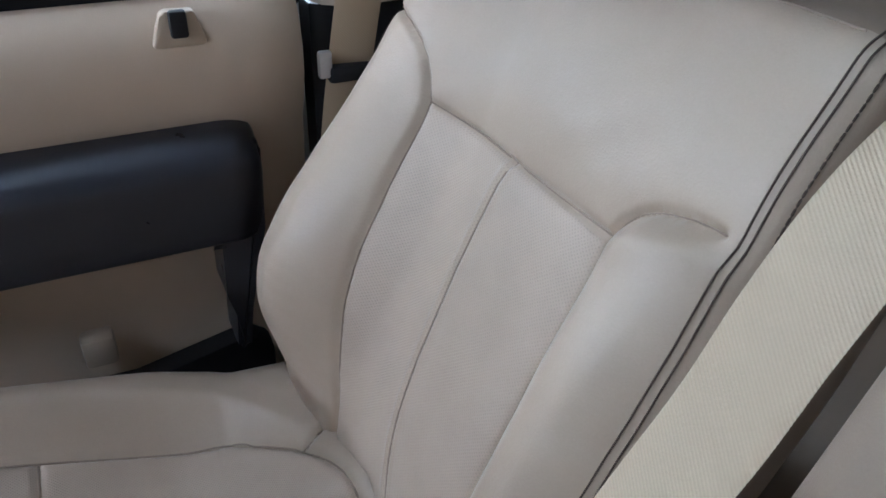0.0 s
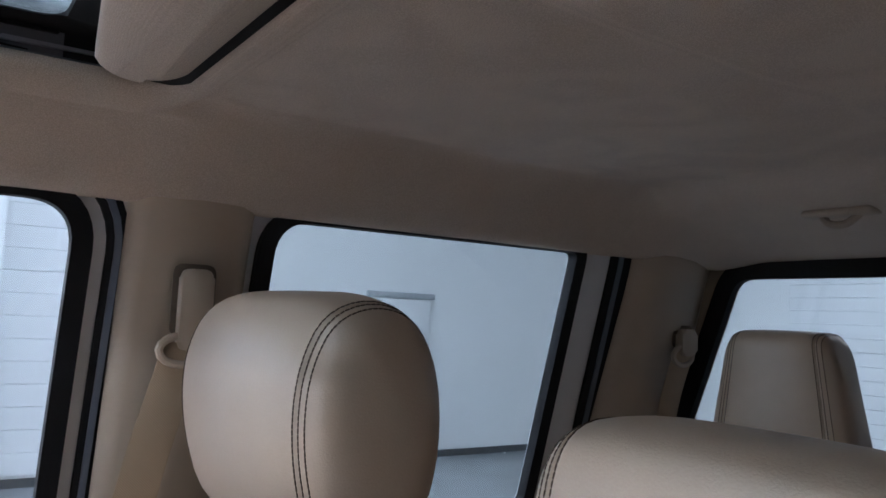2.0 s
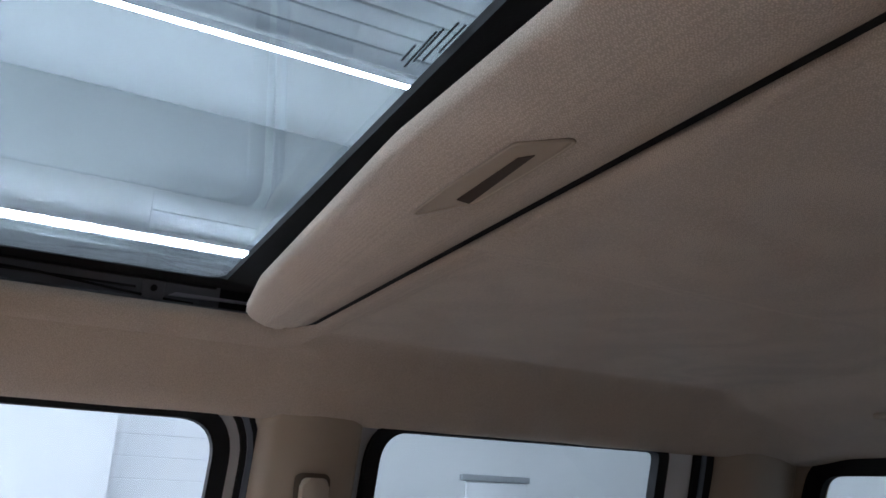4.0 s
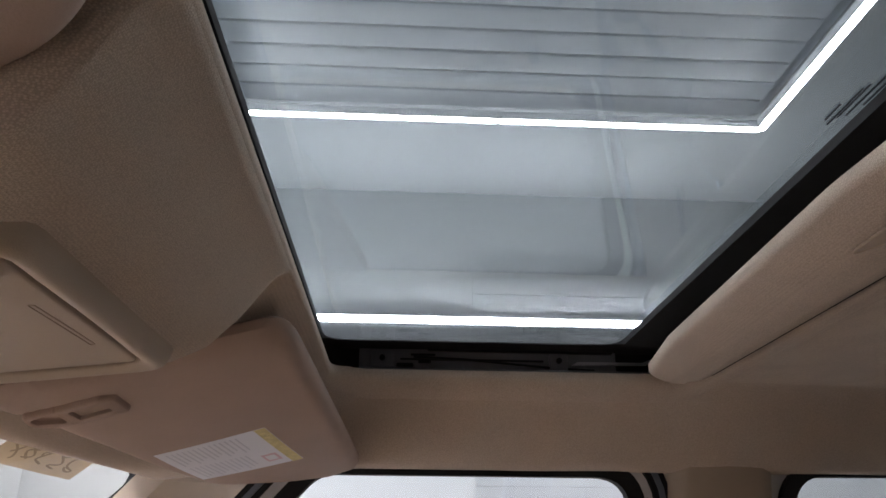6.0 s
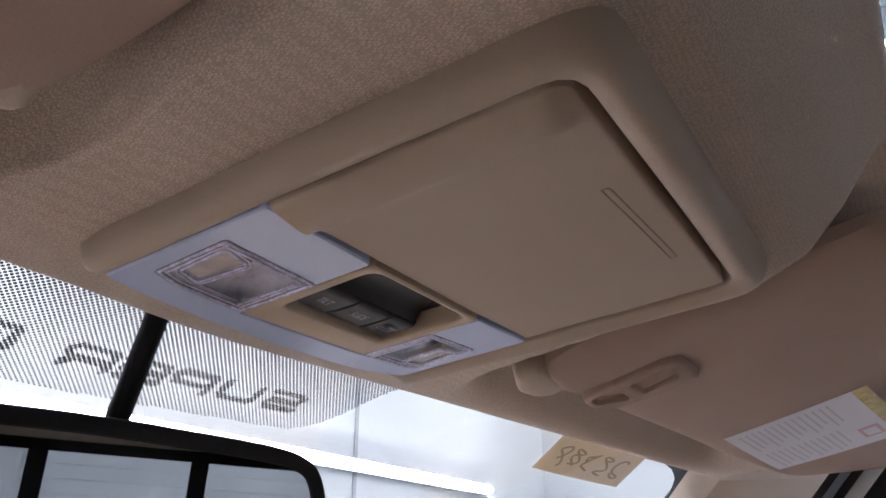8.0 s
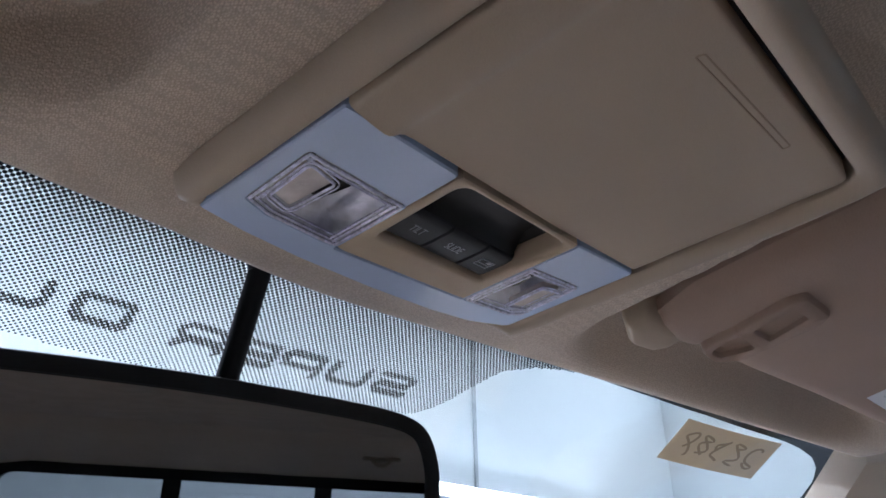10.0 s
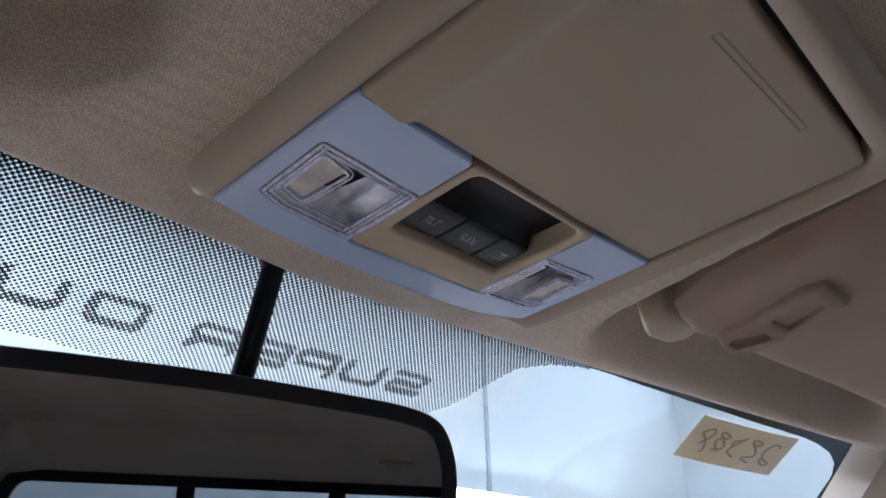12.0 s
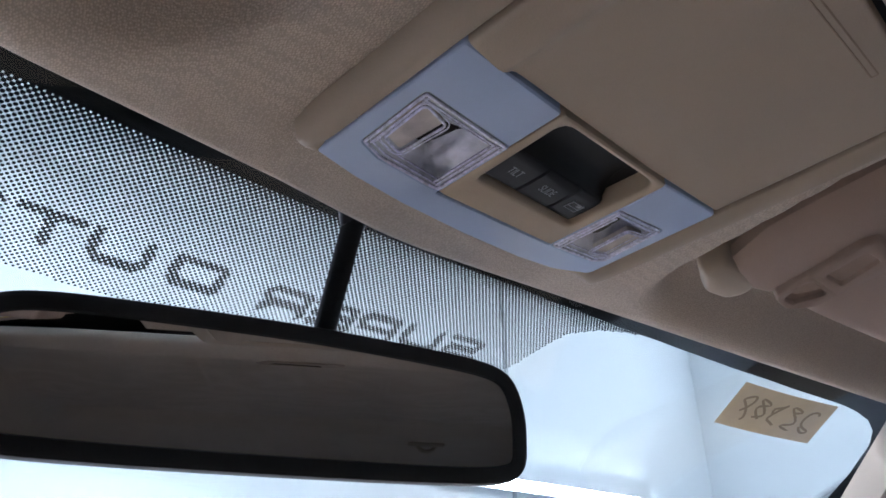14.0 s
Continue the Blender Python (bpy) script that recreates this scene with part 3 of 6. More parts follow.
gl_in = rrect(-0.526, 0.526, 0.062, 0.4285, 0.03)
part("channel", loft([[(x, y, 1.243) for x, y in offset_loop(lip_in, 0.002)], [(x, y, 1.245) for x, y in fr_out], [(x, y, 1.2845) for x, y in fr_out]]), BLACK_PLASTIC, sunroof, "black runner channel")
part("glass_seal", loft([[(x, y, 1.277 + 0.8 * side_up(x)) for x, y in rrect(-0.595, 0.595, -0.2, 0.466, 0.03)], [(x, y, 1.272 + side_up(x)) for x, y in offset_loop(gl_in, 0.012)],
                         [(x, y, 1.273 + side_up(x)) for x, y in gl_in], [(x, y, 1.2835) for x, y in gl_in]]), BLACK, sunroof, "black rubber glass seal")
pane = part("pane", box_geo((-0.585, -0.1, 1.284), (0.585, 0.456, 1.289), 0.002, 1), GLASS_ROOF, sunroof, "grey tinted glass pane", smooth=False)
for dx, dy, ln in ((0.0, 0.0, 0.030), (0.006, 0.004, 0.042), (0.012, 0.008, 0.036), (0.018, 0.010, 0.040), (0.024, 0.014, 0.018)):
    part("print_line", box_geo((-0.050 + dx - ln / 2, 0.064 + dy - 0.0005, 1.2830), (-0.050 + dx + ln / 2, 0.064 + dy + 0.0005, 1.2836)), FRIT, sunroof, "small dark print on the glass", smooth=False)
RAIL_METAL = mat("bare_rail_metal", (0.42, 0.42, 0.48), 0.35, metal=0.6)
for sx in (-1, 1):
    side = lambda x0, x1, y0_, y1_, z0, z1: (((min(sx * x0, sx * x1)), y0_, z0), ((max(sx * x0, sx * x1)), y1_, z1))
    part("mechanism_plate", box_geo(*side(0.566, 0.570, 0.055, 0.388, 1.2535, 1.2835)), MECH_GREY, sunroof, "dark grey slide mechanism", smooth=False)
    part("slide_rail", box_geo(*side(0.553, 0.566, 0.010, 0.388, 1.2515, 1.2560), 0.0015, 1), MECH_GREY, sunroof, "dark grey guide rail")
    part("rail_groove", box_geo(*side(0.5635, 0.566, 0.150, 0.335, 1.2680, 1.2705)), BLACK_PLASTIC, sunroof, smooth=False)
    part("upper_rail", box_geo(*side(0.560, 0.566, 0.060, 0.300, 1.2795, 1.2830), 0.001, 1), BLACK_PLASTIC, sunroof)
    part("lift_arm", tube([(sx * 0.561, 0.318, 1.2715), (sx * 0.561, 0.25, 1.2690), (sx * 0.561, 0.14, 1.2600), (sx * 0.561, 0.085, 1.2575)], 0.0017, 6), BLACK_PLASTIC, sunroof, "thin black lift arm")
    for yy, w_ in ((0.358, 0.015), (0.131, 0.012)):
        bracket = part("bracket", box_geo(*side(0.558, 0.566, yy - w_, yy + w_, 1.2570, 1.2785), 0.002, 2), MECH_GREY, sunroof)
        bolt = bmesh.new()
        bmesh.ops.create_cone(bolt, cap_ends=True, segments=14, radius1=0.0042, radius2=0.0036, depth=0.004, matrix=Matrix.Translation((sx * 0.557, yy, 1.2690)) @ Matrix.Rotation(-sx * math.pi / 2, 4, "Y"))
        part("bolt", bolt, BLACK_PLASTIC, bracket, smooth=False)
    for y0_, y1_, z0, z1 in ((0.290, 0.322, 1.2735, 1.2765), (0.318, 0.340, 1.2590, 1.2640), (0.296, 0.312, 1.2640, 1.2690)):
        part("cam", box_geo(*side(0.5615, 0.566, y0_, y1_, z0, z1), 0.001, 1), BLACK_PLASTIC, sunroof)
    part("rail_end", prism([(sx * 0.560, y_, z_) for y_, z_ in ((0.114, 1.2640), (0.106, 1.2685), (0.022, 1.2690), (0.010, 1.2735), (0.016, 1.2660))], (sx * 0.004, 0, 0)), RAIL_METAL, sunroof, "bare metal rail end", smooth=False)

# sliding cloth shade, drawn back
shade = thing("sunroof_shade", (0, 0.0, 1.236), "taupe cloth sliding sunshade drawn back under the roof", "sunshade")
sh = rounded([(-0.47, -0.038), (0.47, -0.038), (0.512, 0.036), (0.35, 0.058), (0.0, 0.072), (-0.35, 0.058), (-0.512, 0.036)], [0.02, 0.02, 0.03, 0.2, 0.3, 0.2, 0.03], 8)
rings = []
for d, z in ((-0.040, 1.2232), (-0.034, 1.2236), (-0.027, 1.2250), (-0.020, 1.2272), (-0.013, 1.2302), (-0.007, 1.2336), (-0.003, 1.2366), (0.0, 1.2405), (0.0, 1.248), (-0.006, 1.250)):
    rings.append([(x, y, z) for x, y in offset_loop(sh, d)])
v, f = loft(rings)
n = len(sh)
v = list(v) + [(0, 0.012, 1.2230)]
f = list(f) + [(i, (i + 1) % n, len(v) - 1) for i in range(n)]
part("shade_board", (v, f), CLOTH, shade)
grip = rounded([(0.052, 0.0370), (0.0, 0.0385), (-0.070, 0.0365), (-0.092, 0.0130), (-0.05, 0.0120), (0.008, 0.0135)], [0.003, 0.02, 0.008, 0.004, 0.02, 0.012], 5)
part("grip_rim", prism([(x, y, 1.2250) for x, y in grip], (0, 0, -0.0030), 0.0012, 2), BEIGE, shade, "flush moulded grip")
part("grip_edge", tube([(x, y, 1.2222) for x, y in grip], 0.0010, 6, closed=True), BEIGE, shade, "thin raised edge of the grip")
# thin dark plate stands for the shade inside the grip's hollow
part("grip_slot", prism([(x, y, 1.2218) for x, y in ((0.0105, 0.0262), (-0.058, 0.0275), (-0.0655, 0.0220), (0.0120, 0.0170))], (0, 0, -0.0006)), mat("slot_shade", (0.06, 0.04, 0.03), 0.85), shade, "dark plate drawn as the grip slot's shade", smooth=False)
# black block fills the gap behind the board to draw its shade
part("gap_shade", box_geo((-0.535, -0.062, 1.2440), (0.535, -0.020, 1.252)), BLACK, shade, smooth=False)


# ---- side windows, doors, pillars ----
def place_side(sx, off=0.0):
    """(y, z, depth) on the glass line of one side; depth runs outwards."""
    return lambda y, z, d: (sx * (side_x(z) + off + d), y, z)


FRONT_GLASS = rounded([(0.022, 0.724), (0.83, 0.724), (0.44, 1.136), (0.016, 1.136)], [0.01, 0.02, 0.05, 0.05], 8)
REAR_GLASS = rounded([(-0.712, 0.732), (-0.214, 0.732), (-0.214, 1.140), (-0.717, 1.142)], [0.01, 0.02, 0.045, 0.014], 8)


def door(name, sx, loop, label, front):
    d = thing(name, (sx * 0.8, 0.4 if front else -0.45, 0.1), label, "car door", kind="structure")
    black = offset_loop(loop, 0.022)
    part("window_channel", ring_band(loop, black, place_side(sx), 0.02), BLACK, d, "black rubber window channel")
    grey = offset_loop(loop, 0.088 if not front else 0.040)
    part("window_frame", ring_band(offset_loop(loop, 0.019), grey, place_side(sx, 0.012), 0.03), GREY_PAINT, d, "silver painted window frame")
    seal = offset_loop(loop, 0.128 if not front else 0.060)
    part("door_seal", ring_band(offset_loop(loop, 0.085 if not front else 0.037), seal, place_side(sx, 0.004), 0.03), BLACK, d, "black rubber door seal")
    # body paint shows beside the seal, its shade put into a slate tone
    e0 = 0.0445 if front else 0.098
    part("body_strip", ring_band(offset_loop(loop, e0), offset_loop(loop, e0 + (0.0075 if front else 0.010)), place_side(sx, 0.0015), 0.006), BODY_SHADE, d, "strip of body paint toned slate for the shade by the seal")
    g = part("window_pane", prism([place_side(sx, 0.012)(y, z, 0) for y, z in offset_loop(loop, 0.008)], (sx * 0.004, 0, 0)), GLASS if front else GLASS_REAR, d, "clear glass" if front else "grey tinted glass", smooth=False)
    g.visible_shadow = not front
    y0, y1 = (-0.018, 1.0) if front else (-0.80, -0.19)
    prof = [(0.83, 0.716), (0.798, 0.719), (0.787, 0.715), (0.776, 0.706), (0.766, 0.691), (0.758, 0.672), (0.754, 0.650), (0.755, 0.620), (0.764, 0.590), (0.775, 0.565), (0.788, 0.45), (0.806, 0.40), (0.806, 0.34), (0.792, 0.29), (0.784, 0.24), (0.79, 0.12), (0.83, 0.10)]
    ring = []
    for y in np.linspace(y0, y1, 24):
        e = 0.014 * (1 - float(sstep(0, 0.03, min(y - y0, y1 - y))))
        ring.append([(sx * (x + e), y, z) for x, z in prof])
    part("panel", loft(ring, closed=False), DOOR_BEIGE, d, "beige moulded door panel")
    part("outer_skin", box_geo((sx * 0.83, y0 - 0.02, 0.0), (sx * 0.86, y1 + 0.02, 0.685)), GREY_PAINT, d, "silver painted outer skin", smooth=False)
    return d


door_r = door("door_1", 1, FRONT_GLASS, "beige front passenger door with charcoal armrest and closed window", True)
door("door_2", 1, REAR_GLASS, "beige rear door with tinted closed window", False)
door("door_3", -1, FRONT_GLASS, "beige driver door with closed window", True)
door("door_4", -1, REAR_GLASS, "beige rear door with tinted closed window", False)

# armrest of the passenger door
arm_face = [(0.790, 0.583), (0.768, 0.580), (0.745, 0.577), (0.730, 0.571), (0.718, 0.563), (0.710, 0.552), (0.708, 0.538), (0.712, 0.510), (0.720, 0.48), (0.728, 0.455), (0.738, 0.447), (0.800, 0.446)]
rings = []
arm_face = [(p.x, p.z) for p in smooth_path([(x, 0, z) for x, z in arm_face], 5)]
for y in np.concatenate((np.linspace(0.045, 0.100, 14), np.linspace(0.12, 0.80, 12))):
    e = 1 - math.sqrt(max(0.0, 1 - max(0.0, 1 - (y - 0.045) / 0.042) ** 2))
    rings.append([(min(0.80, x + e * 0.036), y, z - e * 0.014 * float(sstep(0.50, 0.55, z))) for x, z in arm_face])
arm = part("armrest", loft(rings, closed=False, cap=True), DARK_ARM, door_r, "charcoal padded armrest with a rounded ridge")
post = rounded([(0.0455, 0.566), (0.115, 0.566), (0.118, 0.448), (0.101, 0.446), (0.104, 0.37), (0.096, 0.340), (0.100, 0.290), (0.084, 0.286), (0.076, 0.345), (0.050, 0.455)], [0.012, 0.01, 0.002, 0.012, 0.03, 0.012, 0.006, 0.01, 0.06, 0.05], 5)
part("armrest_post", prism([(0.800, y, z) for y, z in post], (-0.062, 0, 0), 0.010, 4), DARK_ARM, arm, "charcoal moulded post")
part("map_pocket", prism([(0.776, y, z) for y, z in rounded([(0.055, 0.290), (0.10, 0.294), (0.22, 0.268), (0.32, 0.272), (0.80, 0.30), (0.80, 0.10), (0.055, 0.10)], 0.02, 4)], (-0.03, 0, 0), 0.008, 2), BLACK_PLASTIC, door_r, "black door pocket")
part("pocket_tab", box_geo((0.748, 0.235, 0.305), (0.776, 0.272, 0.345), 0.006), BEIGE, door_r)
lk = rounded([(0.137, 0.668), (0.081, 0.668), (0.092, 0.704), (0.123, 0.704)], 0.006, 3)
lock = part("lock_bezel", prism([(0.767, y, z) for y, z in lk], (-0.013, 0, 0), 0.0025, 2), BEIGE_LIGHT, door_r, "pale flared lock bezel")
part("lock_button", box_geo((0.746, 0.100, 0.679), (0.756, 0.117, 0.706), 0.003), BLACK_PLASTIC, lock, "black sliding lock button")
part("glass_mark", box_geo((side_x(0.755) + 0.0085, 0.035, 0.742), (side_x(0.755) + 0.0095, 0.050, 0.760)), mat("etched_mark", (0.62, 0.66, 0.72), 0.8, grain=1, grain_size=0.003, blotch=0.5, blotch_size=0.003), door_r, "small etched glass mark", smooth=False)


# ---- pillars ----
def pillar(name, sx, y0, y1, z0, z1, proud, label, material=None, swept=False):
    rings = []
    for z in np.linspace(z0, z1, 14):
        x = min(side_x(z), 0.787)
        w = (y1[0] + (y1[1] - y1[0]) * (z - z0) / (z1 - z0) if isinstance(y1, tuple) else y1) - y0
        prof = [(0.05, 0), (0.004, 0), (-proud * 0.6, 0.06), (-proud, 0.16), (-proud - 0.003, 0.5), (-proud, 0.86), (-proud * 0.6, 0.95), (0.004, 1), (0.05, 1)]
        if swept:
            prof = [(0.05, 0), (0.040, 0.06), (0.024, 0.16), (0.004, 0.28), (-proud * 0.6, 0.42), (-proud, 0.56), (-proud - 0.002, 0.74), (-proud, 0.86), (-proud * 0.6, 0.95), (0.004, 1), (0.05, 1)]
        rings.append([(sx * (x + a), y0 + b * w, z) for a, b in prof])
    return setting(name, loft(rings, closed=False), material or BEIGE, label, "pillar trim")


for sx, side in ((1, "east"), (-1, "west")):
    pillar("pillar_b_" + side, sx, -0.182, -0.036, 0.690, 1.18, 0.022, "beige moulded trim on the door pillar")
    pillar("pillar_b_foot_" + side, sx, -0.176, -0.034, 0.05, 0.688, 0.004, "black lower pillar trim", BLACK_PLASTIC)
    pillar("pillar_c_foot_" + side, sx, -1.12, -0.826, 0.05, 0.698, 0.010, "black lower trim beside the rear door", BLACK_PLASTIC)
    pillar("pillar_c_" + side, sx, -1.12, (-0.818, -0.850), 0.70, 1.18, 0.030, "beige moulded trim beside the rear window", swept=True)
    setting("cab_side_" + side, box_geo((sx * 0.80, -1.2, 0.0), (sx * 0.87, -0.78, 0.71)), GREY_PAINT, "silver painted rear corner of the cab", "body panel", False)
    setting("cab_post_" + side, box_geo((sx * 0.80, -0.17, 0.0), (sx * 0.86, -0.05, 0.71)), GREY_PAINT, "silver painted door post", "body panel", False)
    for nm, ya, yb in (("cab_corner_", -1.13, -0.87), ("cab_pillar_", -0.165, -0.055)):
        rg = [[(sx * (side_x(z) + 0.02), ya, z), (sx * (side_x(z) + 0.02), yb, z), (sx * (side_x(z) + 0.06), yb, z), (sx * (side_x(z) + 0.06), ya, z)] for z in (0.70, 1.30)]
        setting(nm + side, loft(rg, cap=True), GREY_PAINT, "silver painted upper cab panel", "body panel", False)
    a0, a1 = Vector((sx * 0.825, 0.655, 1.112)), Vector((sx * 0.95, 0.98, 0.80))
    rings = []
    for t in np.linspace(-0.12, 1.1, 10):
        c = a0.lerp(a1, float(t))
        w = Vector((sx * 0.045, -0.06, 0.0))
        rings.append([c - w * 0.97 + Vector((-sx * 0.009, -0.006, -0.018)), c - w * 0.55 + Vector((-sx * 0.014, -0.012, -0.018)), c + w * 0.3 + Vector((-sx * 0.022, -0.02, -0.015)), c + w * 1.2 + Vector((0, -0.01, 0)), c + w + Vector((0, 0, 0.04)), c - w * 0.9 + Vector((0, 0, 0.04))])
    setting("pillar_a_" + side, loft(rings, cap=True), BEIGE, "beige moulded windscreen pillar trim", "pillar trim")

# ---- back wall with its window ----
BACK_Y = -1.07
back_loop = rounded([(-0.742, 0.836), (0.742, 0.836), (0.632, 1.127), (-0.632, 1.127)], [0.02, 0.02, 0.05, 0.05], 8)
outer = rounded([(-0.86, 0.0), (0.86, 0.0), (0.83, 1.30), (-0.83, 1.30)], 0.001, 8)
setting("wall_rear", loft([[(x, BACK_Y, z) for x, z in back_loop], [(x, BACK_Y, z) for x, z in outer], [(x, BACK_Y - 0.022, z) for x, z in outer], [(x, BACK_Y - 0.022, z) for x, z in back_loop]]), BEIGE, "beige trim of the cab's rear wall", "rear wall")
back_window = thing("window_1", (0, BACK_Y, 0.83), "wide rear cab window with a black border", "window", kind="structure")
part("window_border", ring_band(offset_loop(back_loop, -0.006), offset_loop(back_loop, 0.030), lambda x, z, d: (x, BACK_Y + 0.006 - d, z), 0.016), BLACK, back_window)
for mx_ in (-0.205, 0.205):
    part("mullion", box_geo((mx_ - 0.024, BACK_Y - 0.011, 0.835), (mx_ + 0.024, BACK_Y + 0.004, 1.13), 0.004), BLACK, back_window, "black upright between the panes")
part("window_pane", box_geo((-0.75, BACK_Y - 0.018, 0.825), (0.75, BACK_Y - 0.014, 1.133)), GLASS_REAR, back_window, "grey tinted glass", smooth=False)

# floor, dash and firewall that close the cabin; the unseen dash blocks and bounces light
setting("floor", box_geo((-0.84, -1.1, -0.06), (0.84, 1.3, 0.02)), CARPET, "dark carpeted cabin floor", "floor", False)
dash_rings = []
for x in np.linspace(-0.80, 0.80, 9):
    dash_rings.append([(x, y, z) for y, z in ((1.30, 0.02), (1.02, 0.02), (0.97, 0.30), (0.89, 0.40), (0.855, 0.48), (0.85, 0.56), (0.865, 0.63), (0.91, 0.67), (1.00, 0.69), (1.12, 0.69), (1.30, 0.67))])
setting("dashboard", loft(dash_rings, cap=True), DOOR_BEIGE, "plain beige dashboard, unseen, shaping the light under the windscreen", "dashboard")
setting("underbody", box_geo((-0.62, -1.08, FLOOR_Z), (0.62, 1.28, -0.06), 0.03), BLACK_PLASTIC, "plain dark underbody that carries the cab", "underbody")
# unseen hood with fenders, added to bounce light up to the headliner
hood_rings = []
for y, z in ((1.28, 0.70), (1.32, 0.735), (1.50, 0.742), (1.80, 0.735), (2.10, 0.715), (2.26, 0.685), (2.32, 0.62), (2.34, 0.30)):
    hood_rings.append([(x, y, z - 0.05 * abs(x / 0.92) ** 4 + (0.016 if abs(x) < 0.42 else 0.0)) for x in np.linspace(-0.92, 0.92, 41)])
hood = setting("hood", loft(hood_rings, closed=False), GREY_PAINT, "unseen silver hood added to bounce light through the windscreen", "hood")
hood_sol = hood.modifiers.new("thick", "SOLIDIFY")
hood_sol.thickness = 0.01
for sx in (1, -1):
    setting("fender", box_geo((sx * 0.88, 1.24, -0.1), (sx * 0.93, 2.30, 0.66), 0.02), GREY_PAINT, "unseen silver fender added beside the hood", "fender")
setting("engine_bay", box_geo((-0.80, 1.31, FLOOR_Z), (0.80, 2.28, 0.25), 0.03), BLACK_PLASTIC, "plain dark block that carries the hood", "underbody")
for sx in (1, -1):
    setting("sill", box_geo((sx * 0.76, -1.1, 0.0), (sx * 0.86, 1.3, 0.11)), BLACK_PLASTIC, "black door sill", "sill", False)


# ---- belt height adjusters ----
def belt_adjuster(y0, y1, x, zt, zb, belt_to, label, mirror=1):
    b = thing("seat_belt", (mirror * x, (y0 + y1) / 2, zb), label, "seat belt", "seat belts")
    yc = (y0 + y1) / 2
    m = mirror
    slot = rounded([(y0 - 0.006, zb + 0.01), (y1 + 0.006, zb + 0.01), (y1 + 0.006, zt + 0.004), (y0 - 0.006, zt + 0.004)], 0.012, 5)
    # flat plate, the recess's shade is put into its dark colour
    part("slot", prism([(m * (x + 0.001), y, z) for y, z in slot], (-m * 0.003, 0, 0)), mat("slot_shadow", (0.12, 0.09, 0.065), 0.9), b, "flat dark plate for the adjuster slot's shade", smooth=False)
    cov = rounded([(y0, zb - 0.004), (y1, zb - 0.004), (y1, zt - 0.002), (y0, zt - 0.002)], 0.01, 5)
    part("slider_cover", prism([(m * (x - 0.002), y, z) for y, z in cov], (-m * 0.016, 0, 0), 0.006, 3), BEIGE, b, "beige slider cover")
    ring = [(m * (x - 0.012), yc + 0.040 * math.cos(a) * 0.62 + 0.012, zb - 0.004 + 0.016 * math.sin(a)) for a in np.linspace(0, 2 * math.pi, 17)[:-1]]
    part("guide_loop", tube(ring, 0.0045, 8, up=(1, 0, 0), closed=True), BEIGE, b, "beige moulded guide loop")
    pts = smooth_path([(m * (x - 0.012), yc + 0.008, zb + 0.004)] + [(m * q[0], q[1], q[2]) for q in belt_to], 8)
    part("webbing", ribbon(pts, (0.12, 1, 0.05), 0.046, 0.0016), BELT, b, "beige woven webbing")
    return b


front_belt = belt_adjuster(-0.128, -0.092, 0.655, 1.073, 0.984, [(0.665, -0.072, 0.85), (0.690, -0.052, 0.70), (0.715, -0.035, 0.52), (0.73, -0.03, 0.30), (0.73, -0.03, 0.06)], "beige front seat belt hanging from its pillar guide loop")
part("tongue", box_geo((0.688, -0.068, 0.634), (0.704, -0.022, 0.652), 0.004), BLACK_PLASTIC, front_belt, "black buckle tongue stop")
part("tongue_plate", box_geo((0.690, -0.026, 0.640), (0.700, -0.012, 0.668), 0.003), mat("steel", (0.5, 0.5, 0.52), 0.3, metal=1.0), front_belt, "bright steel buckle tongue")
rear_belt = belt_adjuster(-0.995, -0.955, 0.672, 1.03, 0.985, [(0.672, -0.955, 0.93), (0.690, -0.958, 0.87), (0.703, -0.962, 0.80), (0.715, -0.965, 0.66)], "beige rear seat belt hanging beside the rear window")

# =====================================================================
# seats
# =====================================================================
UP = np.array([0.0, -0.3794, 0.9252])
FWD = np.array([0.0, 0.9252, 0.3794])


def soft(x, xs, ys, w=0.018):
    """A polyline's height at x, rounded over about 2 w."""
    return sum(k * np.interp(np.asarray(x, float) + o * w, xs, ys) for o, k in ((-1.5, .1), (-1, .15), (-.5, .17), (0, .16), (.5, .17), (1, .15), (1.5, .1)))


def stitched(path, radius=0.0009, pitch=0.0055, fill=0.78):
    """A row of short stitches along a path, as one mesh."""
    pts = [Vector(p) for p in path]
    acc = [0.0]
    for a, b in zip(pts, pts[1:]):
        acc.append(acc[-1] + (b - a).length)
    n = int(acc[-1] / pitch)
    ax = [[p[k] for p in pts] for k in range(3)]
    at_s = lambda q: Vector([float(np.interp(q, acc, ax[k])) for k in range(3)])
    vv, ff = [], []
    for i in range(n):
        q = i * pitch
        v, f = tube([at_s(q), at_s(q + pitch * 0.2), at_s(q + pitch * (fill - 0.2)), at_s(q + pitch * fill)], radius, 5, up=(1, 0, 0.2))
        c = [at_s(q), at_s(q + pitch * fill)]
        for k in range(5):
            v[k] = c[0].lerp(Vector(v[k]), 0.45)
            v[-1 - k] = c[1].lerp(Vector(v[-1 - k]), 0.45)
        ff += [tuple(j + len(vv) for j in t) for t in f]
        vv += list(v)
    return vv, ff


